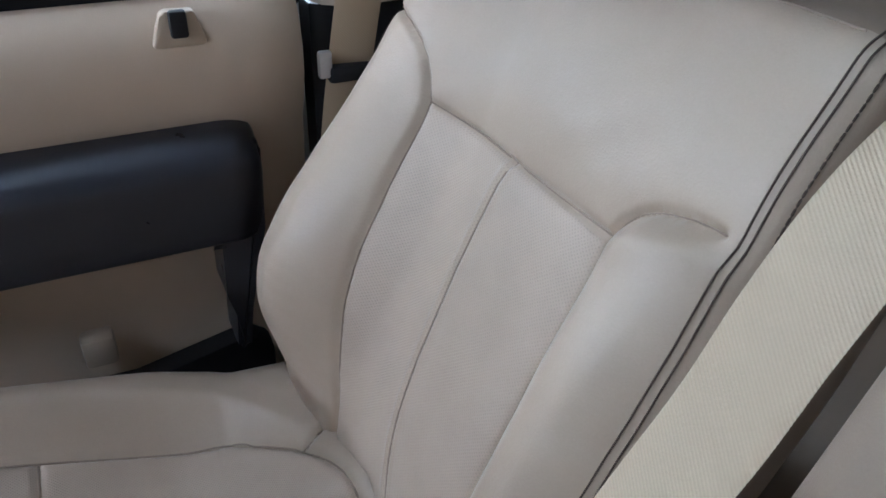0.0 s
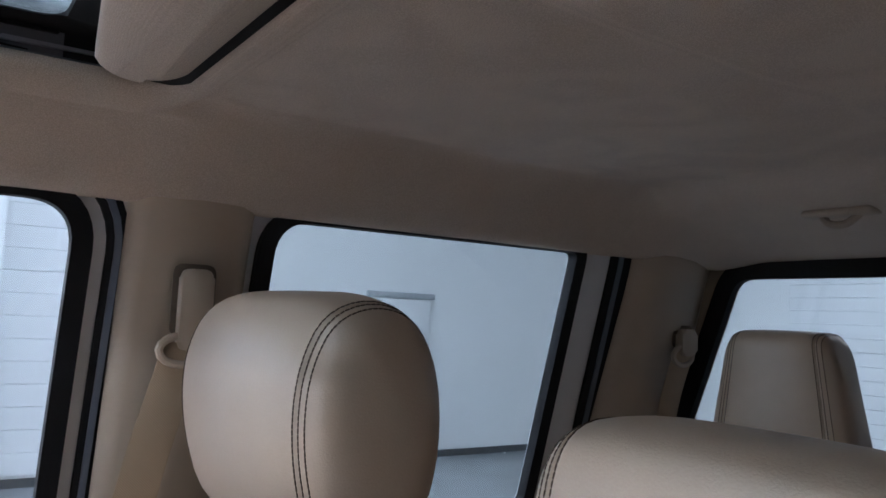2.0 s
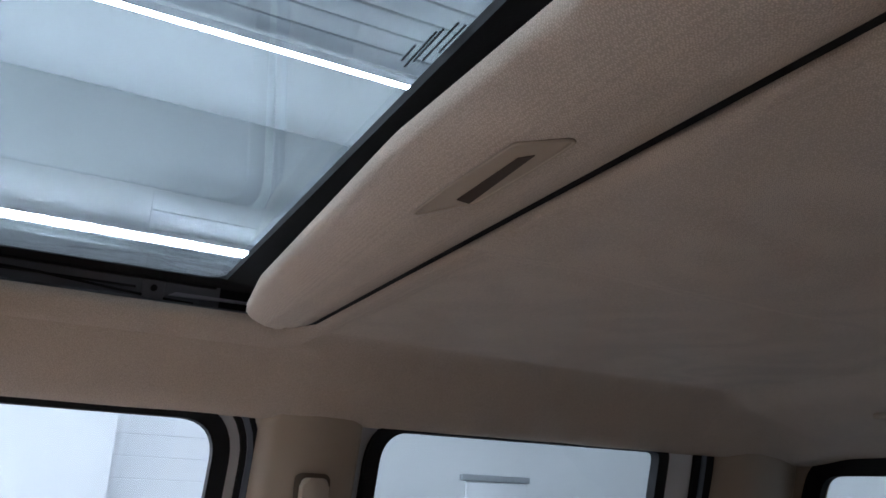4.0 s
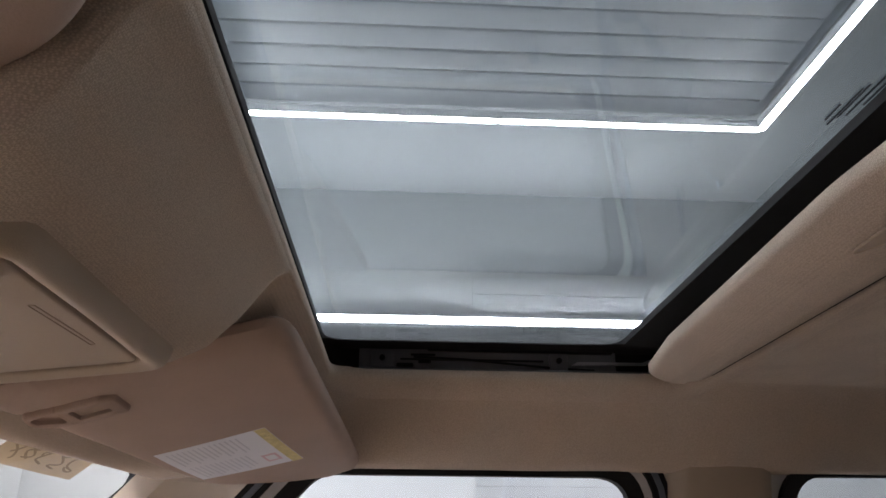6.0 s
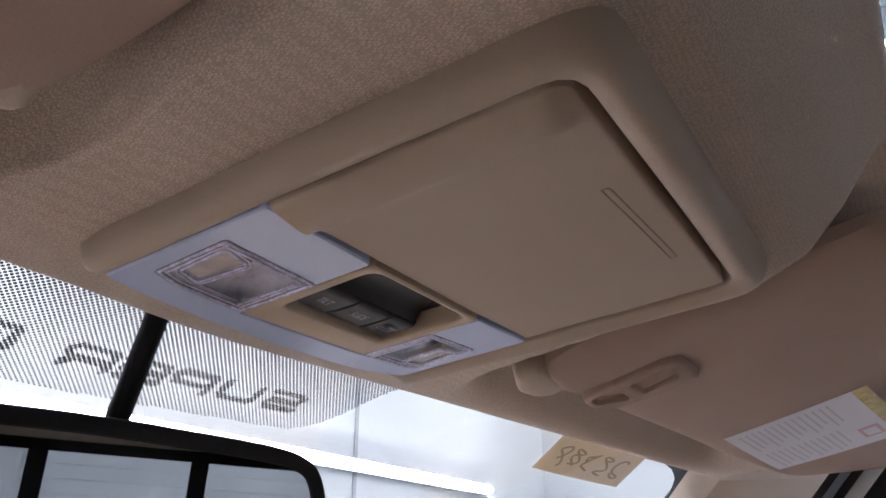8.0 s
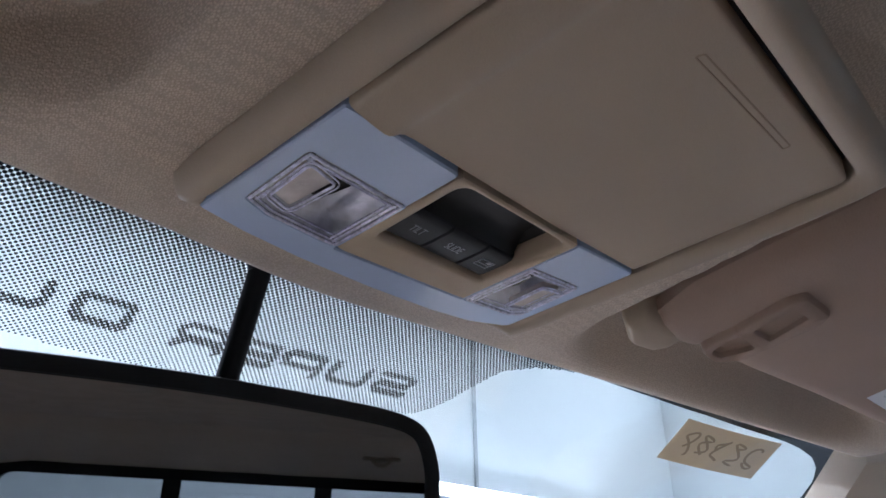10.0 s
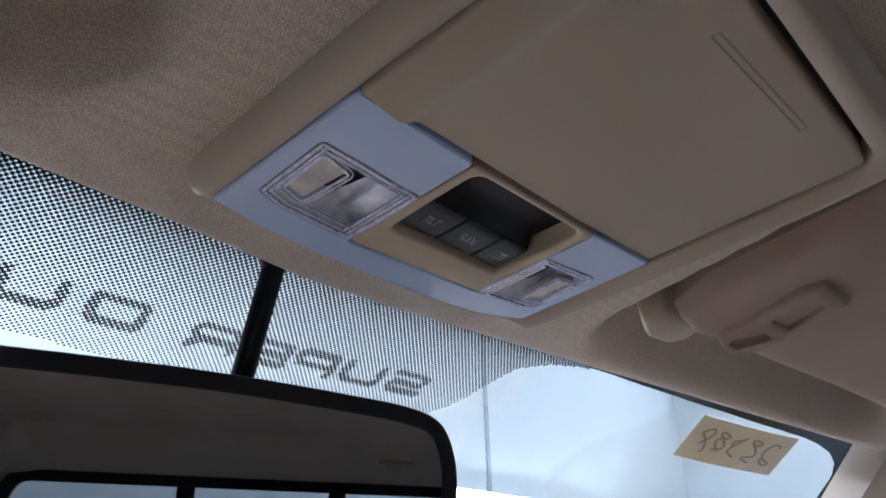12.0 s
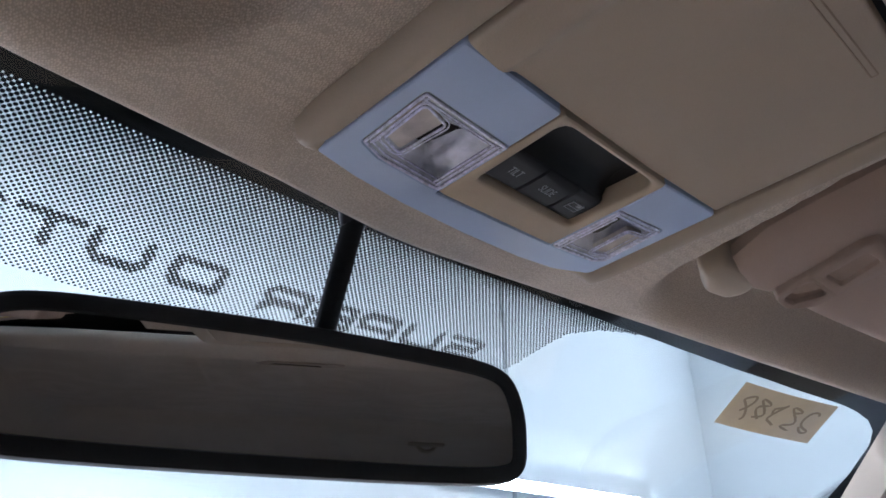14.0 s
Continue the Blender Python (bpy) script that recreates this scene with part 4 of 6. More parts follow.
SEAT_LINES = [
    [(0.228, 0.500), (0.2056, 0.500), (0.1714, 0.496), (0.145, 0.488), (0.131, 0.478), (0.122, 0.466), (0.115, 0.450), (0.1135, 0.446), (0.1127, 0.425), (0.1118, 0.38), (0.1085, 0.303), (0.104, 0.249), (0.0985, 0.206), (0.093, 0.165), (0.083, 0.104), (0.072, 0.05)],
    [(-0.123, 0.448), (-0.1225, 0.42), (-0.123, 0.385), (-0.120, 0.33), (-0.119, 0.28), (-0.119, 0.21), (-0.112, 0.12), (-0.105, 0.05)],
    [(0.1135, 0.446), (0.066, 0.4445), (0.0, 0.4445), (-0.076, 0.446), (-0.123, 0.448)],
    [(0.0, 0.4445), (0.0035, 0.400), (0.0055, 0.350), (0.0066, 0.300), (0.0060, 0.250), (0.001, 0.205), (-0.008, 0.170), (-0.022, 0.140), (-0.040, 0.110), (-0.06, 0.05)],
    [(-0.123, 0.448), (-0.129, 0.461), (-0.140, 0.473), (-0.155, 0.482), (-0.1756, 0.489), (-0.190, 0.4915), (-0.200, 0.492)]]


def seat_back(xc, half, label):
    """Front seat backrest: bolsters, a perforated middle and a flat shoulder."""
    s = thing("passenger_seat", (xc, 0.1, 0.02), label, "car seat", "front seats")
    H, T, R = 0.625, 0.170, 0.024
    base = np.array([xc, 0.0835, 0.245])
    knots = [0.0, 0.05, 0.10, 0.15, 0.20, 0.26, 0.32, 0.38, 0.44, 0.50, 0.56, 0.62]
    out_h = [-0.008, -0.002, 0.017, 0.066, 0.095, 0.098, 0.086, 0.068, 0.049, 0.0345, 0.026, 0.018]
    inn = SEAT_LINES[4]

    def widths(h):
        wr = 1.0 + 0.045 * np.exp(-((h - 0.17) / 0.14) ** 2) - 0.05 * sstep(0.50, 0.62, h)
        wl = soft(h, [0.05, 0.20, 0.30, 0.40, 0.50, 0.62], [0.93, 0.955, 0.975, 0.985, 0.972, 0.962])
        return wl, wr

    def shape(x, d, h, front):
        """From the plain rounded pad to the seat; arrays of x, depth, height and how far a point faces the front."""
        h = h + 0.66 * np.clip(T / 2 - d - R, 0.0, 0.070) * sstep(0.50, 0.615, h)
        wl, wr = widths(h)
        x = x * np.where(x < 0, wl, wr)
        t = np.abs(x + 0.014)
        side_out = sstep(0.06, 0.185, t) - 0.30 * sstep(0.20, 0.25, t)
        side_in = sstep(0.100, 0.145, t) - 0.95 * sstep(0.160, 0.222, t)
        cap = np.interp(-x, [-q[0] for q in inn], [q[1] for q in inn])
        r_in = soft(h, [0.0, 0.05, 0.12, 0.22, 0.38, 0.46, 0.50], [0.0, 0.01, 0.026, 0.036, 0.034, 0.024, 0.02], 0.012)
        r_in = r_in * (1 - 0.85 * sstep(cap - 0.022, cap + 0.004, h))
        lift = np.where(x + 0.014 > 0, soft(h, knots, out_h, 0.03) * side_out, r_in * side_in)
        lift = lift + 0.006 * np.cos(np.clip((x + 0.004) / 0.115, -1, 1) * math.pi / 2) * (1 - sstep(0.42, 0.46, h))
        lift = lift + 0.010 * np.cos(np.clip(x / half, -1, 1) * math.pi / 2) * sstep(0.42, 0.50, h) - 0.010 * sstep(0.52, 0.625, h)
        dist = line_distance(x, h, SEAT_LINES[:3] + SEAT_LINES[4:])
        lift = lift - 0.0058 * np.exp(-(dist / 0.0030) ** 2) - 0.0024 * np.exp(-(dist / 0.011) ** 2)
        mid = line_distance(x, h, SEAT_LINES[3:4])
        lift = lift - 0.0018 * np.exp(-(mid / 0.0026) ** 2) + 0.0012 * np.exp(-((mid - 0.005) / 0.0026) ** 2)
        # creases that sitting leaves in the leather
        lift = lift + np.array([0.0014 * noise.noise(Vector((a_ * 14, h_ * 7, 1.3))) + 0.0007 * noise.noise(Vector((a_ * 22 + h_ * 30, h_ * 9, 5.1))) for a_, h_ in zip(x, h)])
        d = d + lift * front
        return base[None, :] + np.stack([x, 0 * x, 0 * x], 1) + np.outer(d - T / 2, FWD) + np.outer(h, UP), x

    p, nrm, faces = pad_points((2 * half, T, H), (230, 14, 250), R)
    front = sstep(0.0, 0.7, nrm[:, 1])
    h = p[:, 2] + H / 2
    world, x = shape(p[:, 0], p[:, 1], h, front)
    back = part("backrest", (world, faces), LEATHER, s, "smooth beige leather backrest")
    me = back.data
    me.materials.append(PERF_BACK)
    me.materials.append(SHADE_TRIM)
    vi = np.zeros(len(me.polygons) * 4, dtype=np.int32)
    me.polygons.foreach_get("vertices", vi)
    vi = vi.reshape(-1, 4)
    cx, ch, cf = x[vi].mean(1), h[vi].mean(1), front[vi].mean(1)
    right = np.interp(ch, [q[1] for q in SEAT_LINES[0][::-1]], [q[0] for q in SEAT_LINES[0][::-1]])
    left = np.interp(ch, [q[1] for q in SEAT_LINES[1][::-1]], [q[0] for q in SEAT_LINES[1][::-1]])
    flags = ((cf > 0.8) & (cx < right - 0.002) & (cx > left + 0.002) & (ch < 0.443)).astype(int)
    # the cover behind the shoulder seam takes the darker tone that stands for shade
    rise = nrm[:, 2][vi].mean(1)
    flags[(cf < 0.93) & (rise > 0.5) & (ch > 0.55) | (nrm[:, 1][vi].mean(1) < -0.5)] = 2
    me.polygons.foreach_set("material_index", flags.tolist())

    def skin(xk, hk, n, proud=0.0006, back=0.0):
        """A point of the rounded skin over a core point, facing n = (across, front, up)."""
        n = Vector(n).normalized()
        q, _ = shape(np.array([xk + n.x * (R + proud)]), np.array([T / 2 - R + n.y * (R + proud) - back]), np.array([hk + n.z * (R + proud)]), sstep(0.0, 0.7, np.array([n.y])))
        return Vector(q[0])
    for line in SEAT_LINES:
        pts = smooth_path([(q[0], q[1], 0) for q in line], 4)
        hx = np.array([q[1] for q in pts])
        xq = np.array([q[0] for q in pts])
        xq = xq / np.where(xq < 0, widths(hx)[0], widths(hx)[1])
        path, _ = shape(xq, np.full(len(hx), T / 2 + 0.0008), hx, np.ones(len(hx)))
        part("seam", tube([Vector(q) for q in path], 0.0008, 5), SEAM_SHADE, back, "leather seam with its groove shade drawn in brown")
    # three seams round each edge, the hindmost one stitched
    for sx in (-1, 1):
        for k, ang in enumerate((17, 29, 54)):
            ca, sa = math.cos(radians(ang)), math.sin(radians(ang))
            xk = sx * (half - R)
            path = [skin(xk, hh, (sx * sa, ca, 0)) for hh in np.linspace(0.06, H - R, 70)]
            path += [skin(xk, H - R, (sx * sa, ca * math.cos(b), ca * math.sin(b))) for b in np.linspace(0.15, math.pi / 2, 10)]
            path += [skin(xk, H - R, (sx * sa, 0, ca), back=q) for q in (0.01, 0.02, 0.035, 0.05, 0.065, 0.08)]
            if k == 2:
                part("stitching", stitched(path, 0.0008, 0.0056, 0.97), STITCH, back, "dark overlapping stitches")
            else:
                part("seam", tube(path, 0.0007, 6, up=(1, 0, 0)), STITCH, back, "dark piped seam")
    path = [skin(xk, H - R, (0, 0.75, 0.66), 0.0003) for xk in np.linspace(-half + R, half - R, 30)]
    part("seam", tube(path, 0.0008, 6), SEAM_SHADE, back, "shoulder seam")
    return s, T


seat, T_ = seat_back(0.430, 0.235, "beige leather front passenger seat with stitched bolsters and headrest")

# headrest: a side outline drawn out across the seat
def headrest(parent, xc, y0, z0, half, outline, material=LEATHER, seams=True, round_k=0.17, taper=0.0):
    """outline: (y, z) loop about the middle."""
    rings = []
    flat = half - 0.012
    xsn = [0, half * 0.25, half * 0.5, flat - 0.040, flat - 0.028, flat - 0.018, flat - 0.010, flat - 0.006, flat - 0.004, flat - 0.002, flat]
    dome = [flat + 0.026 * q for q in (0.15, 0.3, 0.45, 0.58, 0.7, 0.8, 0.88, 0.94, 0.975, 0.993, 1.0)]
    xsn = [-q for q in (xsn + dome)[:0:-1]] + xsn + dome

    def at_ring(xx, y, z, grow=1.0):
        e = min(1.0, abs(xx) / half) ** 5
        q = max(0.0, (abs(xx) - flat) / 0.026)
        k = max(0.0002, 1 - q ** 3.0) ** (1 / 3.0) * grow
        crown = 0.010 * (1 - min(1.0, abs(xx) / half) ** 2)
        zz = z * k * (1 - round_k * e)
        return (xc + xx * (1 - taper * zz / 0.11), y0 + y * k * (1 - 0.10 * e) + (crown if y > 0 else 0), z0 + zz)
    for xx in xsn:
        groove = 0.965 if seams and abs(abs(xx) - flat + 0.004) < 0.0005 else 1.0
        rings.append([at_ring(xx, y, z, groove) for y, z in outline])
    v, f = loft(rings)
    v, f = list(v), list(f)
    n = len(outline)
    f += [tuple(range(n)), tuple(range(len(v) - n, len(v)))]
    hr = part("headrest", (v, f), material, parent, "padded beige leather headrest")
    if seams:
        for sx in (-1, 1):
            for dx in (0.0060, 0.0125, 0.0190):
                path = [at_ring(sx * (half - dx), y * 1.004, z * 1.004) for y, z in outline]
                part("stitching", stitched(path + path[:1], 0.00062, 0.0044, 0.95), STITCH, hr, "dark stitched seam")
    return hr


def chaikin(pts, times=3):
    """A closed loop with its corners cut until it is round."""
    for _ in range(times):
        pts = [(a[0] * (1 - k) + b[0] * k, a[1] * (1 - k) + b[1] * k) for a, b in zip(pts, pts[1:] + pts[:1]) for k in (0.25, 0.75)]
    return pts


HR = chaikin([(0.034, -0.107), (0.052, -0.05), (0.058, 0.0), (0.054, 0.044), (0.037, 0.083), (0.0, 0.098), (-0.036, 0.087), (-0.058, 0.048), (-0.065, -0.01), (-0.058, -0.068), (-0.036, -0.104), (-0.002, -0.118)], 2)
headrest(seat, 0.413, -0.132, 0.952, 0.156, HR)

def cushion(parent, xc, half, y0, y1, ztop):
    p, nrm, faces = pad_points((2 * half, y1 - y0, 0.16), (150, 150, 10), 0.035)
    x, y, z = p[:, 0], p[:, 1], p[:, 2]
    up = sstep(0.0, 0.7, nrm[:, 2])
    v = y + (y1 - y0) / 2 - 0.035
    x = x * soft(v, [0.0, 0.04, 0.08, 0.17, 0.34], [0.90, 0.92, 0.95, 0.985, 1.0], 0.012)
    edge = [(0.0, 0.0380), (0.025, 0.0390), (0.055, 0.0467), (0.078, 0.0585), (0.097, 0.070), (0.128, 0.097), (0.152, 0.126), (0.165, 0.178), (0.175, 0.24), (0.187, 0.34), (0.20, 0.5)]
    inner = np.interp(v, [q[1] for q in edge], [q[0] for q in edge])
    out = np.abs(x) - inner
    lift = 0.046 * sstep(0.0, 0.055, out) * (1 - 0.55 * sstep(0.36, 0.5, v)) * (1 - 0.3 * sstep(0.085, 0.12, out))
    lines = [edge, [(-a_, b_) for a_, b_ in edge], [(-0.18, 0.307), (0.18, 0.307)], [(0.110, 0.022), (0.085, 0.063)], [(-0.110, 0.022), (-0.085, 0.063)]]
    # the rear of the cushion rises to the backrest in a rounded welt
    tilt = 0.20 * np.clip(y + (y0 + y1) / 2 - 0.19, -0.3, 0.22)
    rear = 1 - sstep(0.020, 0.200, v)
    lift = lift * (1 - rear) + (soft(np.abs(x), [0.0, 0.05, 0.10, 0.18, 0.25], [0.357, 0.344, 0.332, 0.320, 0.316]) - ztop - tilt) * rear
    dist = line_distance(x, v, lines)
    lift = lift - 0.006 * np.exp(-(dist / 0.0036) ** 2) - 0.002 * np.exp(-(dist / 0.012) ** 2)
    lift = lift + np.array([0.0022 * noise.noise(Vector((a_ * 12, h_ * 9, 4.3))) for a_, h_ in zip(x, v)])
    z = z + lift * up + tilt
    world = np.stack([xc + x, (y0 + y1) / 2 + y, ztop - 0.08 + z], 1)
    c = part("cushion", (world, faces), LEATHER, parent, "beige leather seat cushion with raised bolsters")
    c.data.materials.append(PERF_CUSHION)
    vi = np.zeros(len(c.data.polygons) * 4, dtype=np.int32)
    c.data.polygons.foreach_get("vertices", vi)
    vi = vi.reshape(-1, 4)
    fl = ((up[vi].mean(1) > 0.8) & (out[vi].mean(1) < -0.003) & (v[vi].mean(1) > 0.03)).astype(int)
    c.data.polygons.foreach_set("material_index", fl.tolist())
    for line in lines:
        pts = [(q.x, q.y) for q in smooth_path([(a_, b_, 0) for a_, b_ in line], 6)]
        path = []
        for a_, b_ in pts:
            k = int(np.argmin((x - a_) ** 2 + (v - b_) ** 2 + (up < 0.9) * 1.0))
            path.append((xc + a_, y0 + 0.035 + b_, float(world[k, 2]) + 0.001))
        path = [path[0]] + [(p_[0], p_[1], (o_[2] + p_[2] + n_[2]) / 3) for o_, p_, n_ in zip(path, path[1:], path[2:])] + [path[-1]]
        part("seam", tube(path, 0.0010, 5), SEAM_SHADE, c, "leather seam with its groove shade drawn in brown")
    part("seat_base", box_geo((xc - half + 0.06, y0 + 0.03, 0.02), (xc + half - 0.06, y1 - 0.04, ztop - 0.11), 0.01), BLACK_PLASTIC, parent, "black seat base")


cushion(seat, 0.430, 0.272, -0.015, 0.54, 0.292)

# ---- middle seat with its own belt ----
mid = thing("middle_seat", (0, 0.0, 0.02), "beige leather middle seat with a headrest and shoulder belt", "car seat", "front seats")
p, nrm, faces = pad_points((0.268, 0.13, 0.58), (40, 12, 60), 0.04)
x, d, h = p[:, 0], p[:, 1], p[:, 2] + 0.29
lift = 0.012 * np.cos(np.clip(x / 0.134, -1, 1) * math.pi / 2) * sstep(0, 0.7, nrm[:, 1])
lift -= 0.005 * np.exp(-(line_distance(x, h, [[(-0.095, 0.02), (-0.09, 0.4), (-0.06, 0.5), (0.06, 0.5), (0.09, 0.4), (0.095, 0.02)]]) / 0.006) ** 2) * sstep(0, 0.7, nrm[:, 1])
mb = np.array([0.0, 0.085, 0.262])
world_ = mb[None, :] + np.stack([x, 0 * x, 0 * x], 1) + np.outer(d + lift - 0.075, FWD) + np.outer(h, UP)
part("backrest", (world_, faces), LEATHER, mid, "smooth beige leather backrest")
part("cushion", box_geo((-0.15, 0.06, 0.16), (0.15, 0.52, 0.32), 0.04, 4), LEATHER, mid)
MHR = rounded([(0.045, -0.085), (0.058, 0.0), (0.040, 0.085), (-0.045, 0.085), (-0.055, -0.08)], [0.03, 0.1, 0.04, 0.045, 0.03], 7)
headrest(mid, -0.012, -0.182, 0.898, 0.101, MHR)
part("belt_bezel", prism([(x_, y_, 0.832) for x_, y_ in rounded([(0.085, -0.225), (0.145, -0.225), (0.147, -0.168), (0.085, -0.170)], 0.01, 4)], (0, 0, 0.026), 0.008, 3), BEIGE_LIGHT, mid, "pale belt outlet bezel")
part("webbing", ribbon(smooth_path([(0.117, -0.185, 0.860), (0.118, -0.150, 0.853), (0.118, -0.116, 0.838), (0.119, -0.081, 0.818), (0.120, -0.048, 0.786), (0.121, -0.022, 0.742), (0.122, 0.000, 0.694), (0.125, 0.035, 0.63), (0.13, 0.10, 0.50), (0.14, 0.15, 0.38)], 8), (1, 0, -0.02), 0.049, 0.0018), BELT, mid, "beige woven shoulder belt")

# ---- rear bench ----
rear = thing("rear_bench_seat", (0, -0.8, 0.02), "beige rear bench seat, cabin shade in its colour, with square headrests", "car seat")
for i, (xc, hw) in enumerate(((0.44, 0.285), (0.0, 0.150), (-0.44, 0.285))):
    p, nrm, faces = pad_points((2 * hw, 0.14, 0.58), (60, 10, 70), 0.045)
    x, d, h = p[:, 0], p[:, 1], p[:, 2] + 0.29
    h = h * (1 - 0.14 * sstep(0.45, 1.0, x * (1 if xc >= 0 else -1) / hw) * (i != 1))
    lf = 0.025 * np.exp(-((np.abs(x / hw) - 0.75) / 0.25) ** 2) - 0.006 * np.exp(-(line_distance(x, h, [[(-hw * 0.45, 0), (-hw * 0.5, 0.42), (hw * 0.5, 0.42), (hw * 0.45, 0)]]) / 0.014) ** 2)
    d = d + lf * sstep(0, 0.7, nrm[:, 1])
    w_ = np.array([xc, -0.845, 0.28])[None, :] + np.stack([x, 0 * x, 0 * x], 1) + np.outer(d, np.array([0, 0.966, 0.259])) + np.outer(h, np.array([0, -0.259, 0.966]))
    # bench wears the shade tone because too much light reaches it
    part("backrest", (w_, faces), SHADE_TRIM, rear)
    if i != 1:
        hr = rounded([(0.04, -0.15), (0.040, 0.10), (-0.030, 0.105), (-0.045, -0.15)], 0.025, 6)
        headrest(rear, 0.464 if xc > 0 else -0.464, -0.965, 0.930, 0.094, hr, seams=True, round_k=0.06, taper=0.19)
part("cushion", box_geo((-0.68, -0.83, 0.16), (0.68, -0.36, 0.34), 0.05, 4), SHADE_TRIM, rear)

# =====================================================================
# overhead console
# =====================================================================
def con_z(y):
    return 1.2055 - 0.1063 * y


console = thing("overhead_console", (0, 0.6, 1.14), "beige overhead console with map lamps, sunroof switches and a storage bin", "overhead console")
shell_out = rounded([(-0.1185, 0.4865), (0.1185, 0.4865), (0.1195, 0.60), (0.1170, 0.690), (0.1150, 0.7062), (0.0980, 0.7045), (0.05, 0.7080), (0.0, 0.7090), (-0.05, 0.7080), (-0.0980, 0.7055), (-0.1150, 0.7062), (-0.1170, 0.690), (-0.1195, 0.60)], [0.018, 0.018, 0.03, 0.01, 0.014, 0.004, 0.03, 0.03, 0.03, 0.004, 0.014, 0.01, 0.03], 6)
INNER = rounded([(-0.1026, 0.5015), (0.0985, 0.5015), (0.0985, 0.6150), (0.0985, 0.6960), (0.05, 0.7058), (0.0, 0.7074), (-0.05, 0.7058), (-0.1028, 0.6990), (-0.1028, 0.6150)], [0.012, 0.012, 0.002, 0.004, 0.02, 0.02, 0.02, 0.004, 0.002], 6)
# the outline runs on differently from the inner edge, so both are read at even steps
def even(loop, n=120):
    pts = [Vector(p) for p in loop] + [Vector(loop[0])]
    acc = [0.0]
    for a, b in zip(pts, pts[1:]):
        acc.append(acc[-1] + (b - a).length)
    out = []
    for k in range(n):
        s = acc[-1] * k / n
        i = max(j for j in range(len(acc)) if acc[j] <= s + 1e-12)
        i = min(i, len(pts) - 2)
        t = (s - acc[i]) / max(1e-9, acc[i + 1] - acc[i])
        out.append(pts[i].lerp(pts[i + 1], t))
    return out


def by_angle(loop, n=160, c=(0.0, 0.598)):
    """A loop read at even angles about a middle."""
    ev = even(loop, 900)
    ang = [math.atan2(p[1] - c[1], p[0] - c[0]) for p in ev]
    out = []
    for k in range(n):
        a = -math.pi + 2 * math.pi * (k + 0.5) / n
        i = min(range(len(ev)), key=lambda j: abs(math.remainder(ang[j] - a, 2 * math.pi)))
        out.append((ev[i][0], ev[i][1]))
    return out


so, si = by_angle(shell_out), by_angle(INNER)
rings = []
for d, dz in ((0.003, 0.022), (0.002, 0.015), (0.0006, 0.0105)):
    rings.append([(x, y, con_z(y) + dz) for x, y in offset_loop(so, d)])
for k, dz in ((0.0, 0.0070), (0.05, 0.0034), (0.11, 0.0008), (0.20, -0.0016), (0.32, -0.0032), (0.48, -0.0041), (0.66, -0.0036), (0.84, -0.0024), (0.95, -0.0014), (0.985, -0.0008)):
    rg = []
    for (x0, y0), (x1, y1) in zip(so, si):
        w = min(1.0, math.hypot(x1 - x0, y1 - y0) / 0.018)
        y = y0 + (y1 - y0) * k
        rg.append((x0 + (x1 - x0) * k, y, con_z(y) + dz * w + 0.003 * (1 - w)))
    rings.append(rg)
for dz in (0.0008, 0.012):
    rings.append([(x, y, con_z(y) + dz) for x, y in si])
part("shell", loft(rings), BEIGE, console, "beige moulded console shell")
part("backing", prism([(x, y, con_z(y) + 0.011) for x, y in INNER], (0, 0, 0.002)), BLACK_PLASTIC, console, smooth=False)


def con_plate(name, pts, radii, dz0, dz1, material, parent, label="", bevel=0.0008):
    lp = rounded(pts, radii, 4)
    bm = bmesh.new()
    lo = [bm.verts.new((x, y, con_z(y) + dz0)) for x, y in lp]
    hi = [bm.verts.new((x, y, con_z(y) + dz1)) for x, y in lp]
    bm.faces.new(lo)
    bm.faces.new(hi[::-1])
    n = len(lp)
    for i in range(n):
        bm.faces.new((lo[i], hi[i], hi[(i + 1) % n], lo[(i + 1) % n]))
    if bevel:
        es = [e for e in bm.edges if e.verts[0] in lo and e.verts[1] in lo]
        bmesh.ops.bevel(bm, geom=es, offset=bevel, segments=2, affect="EDGES", profile=0.5)
    return part(name, bm, material, parent, label)


# storage bin door, gently stepped along its driver side
def bin_front(x):
    return 0.6164 - 0.06 * max(0.0, x - 0.04)


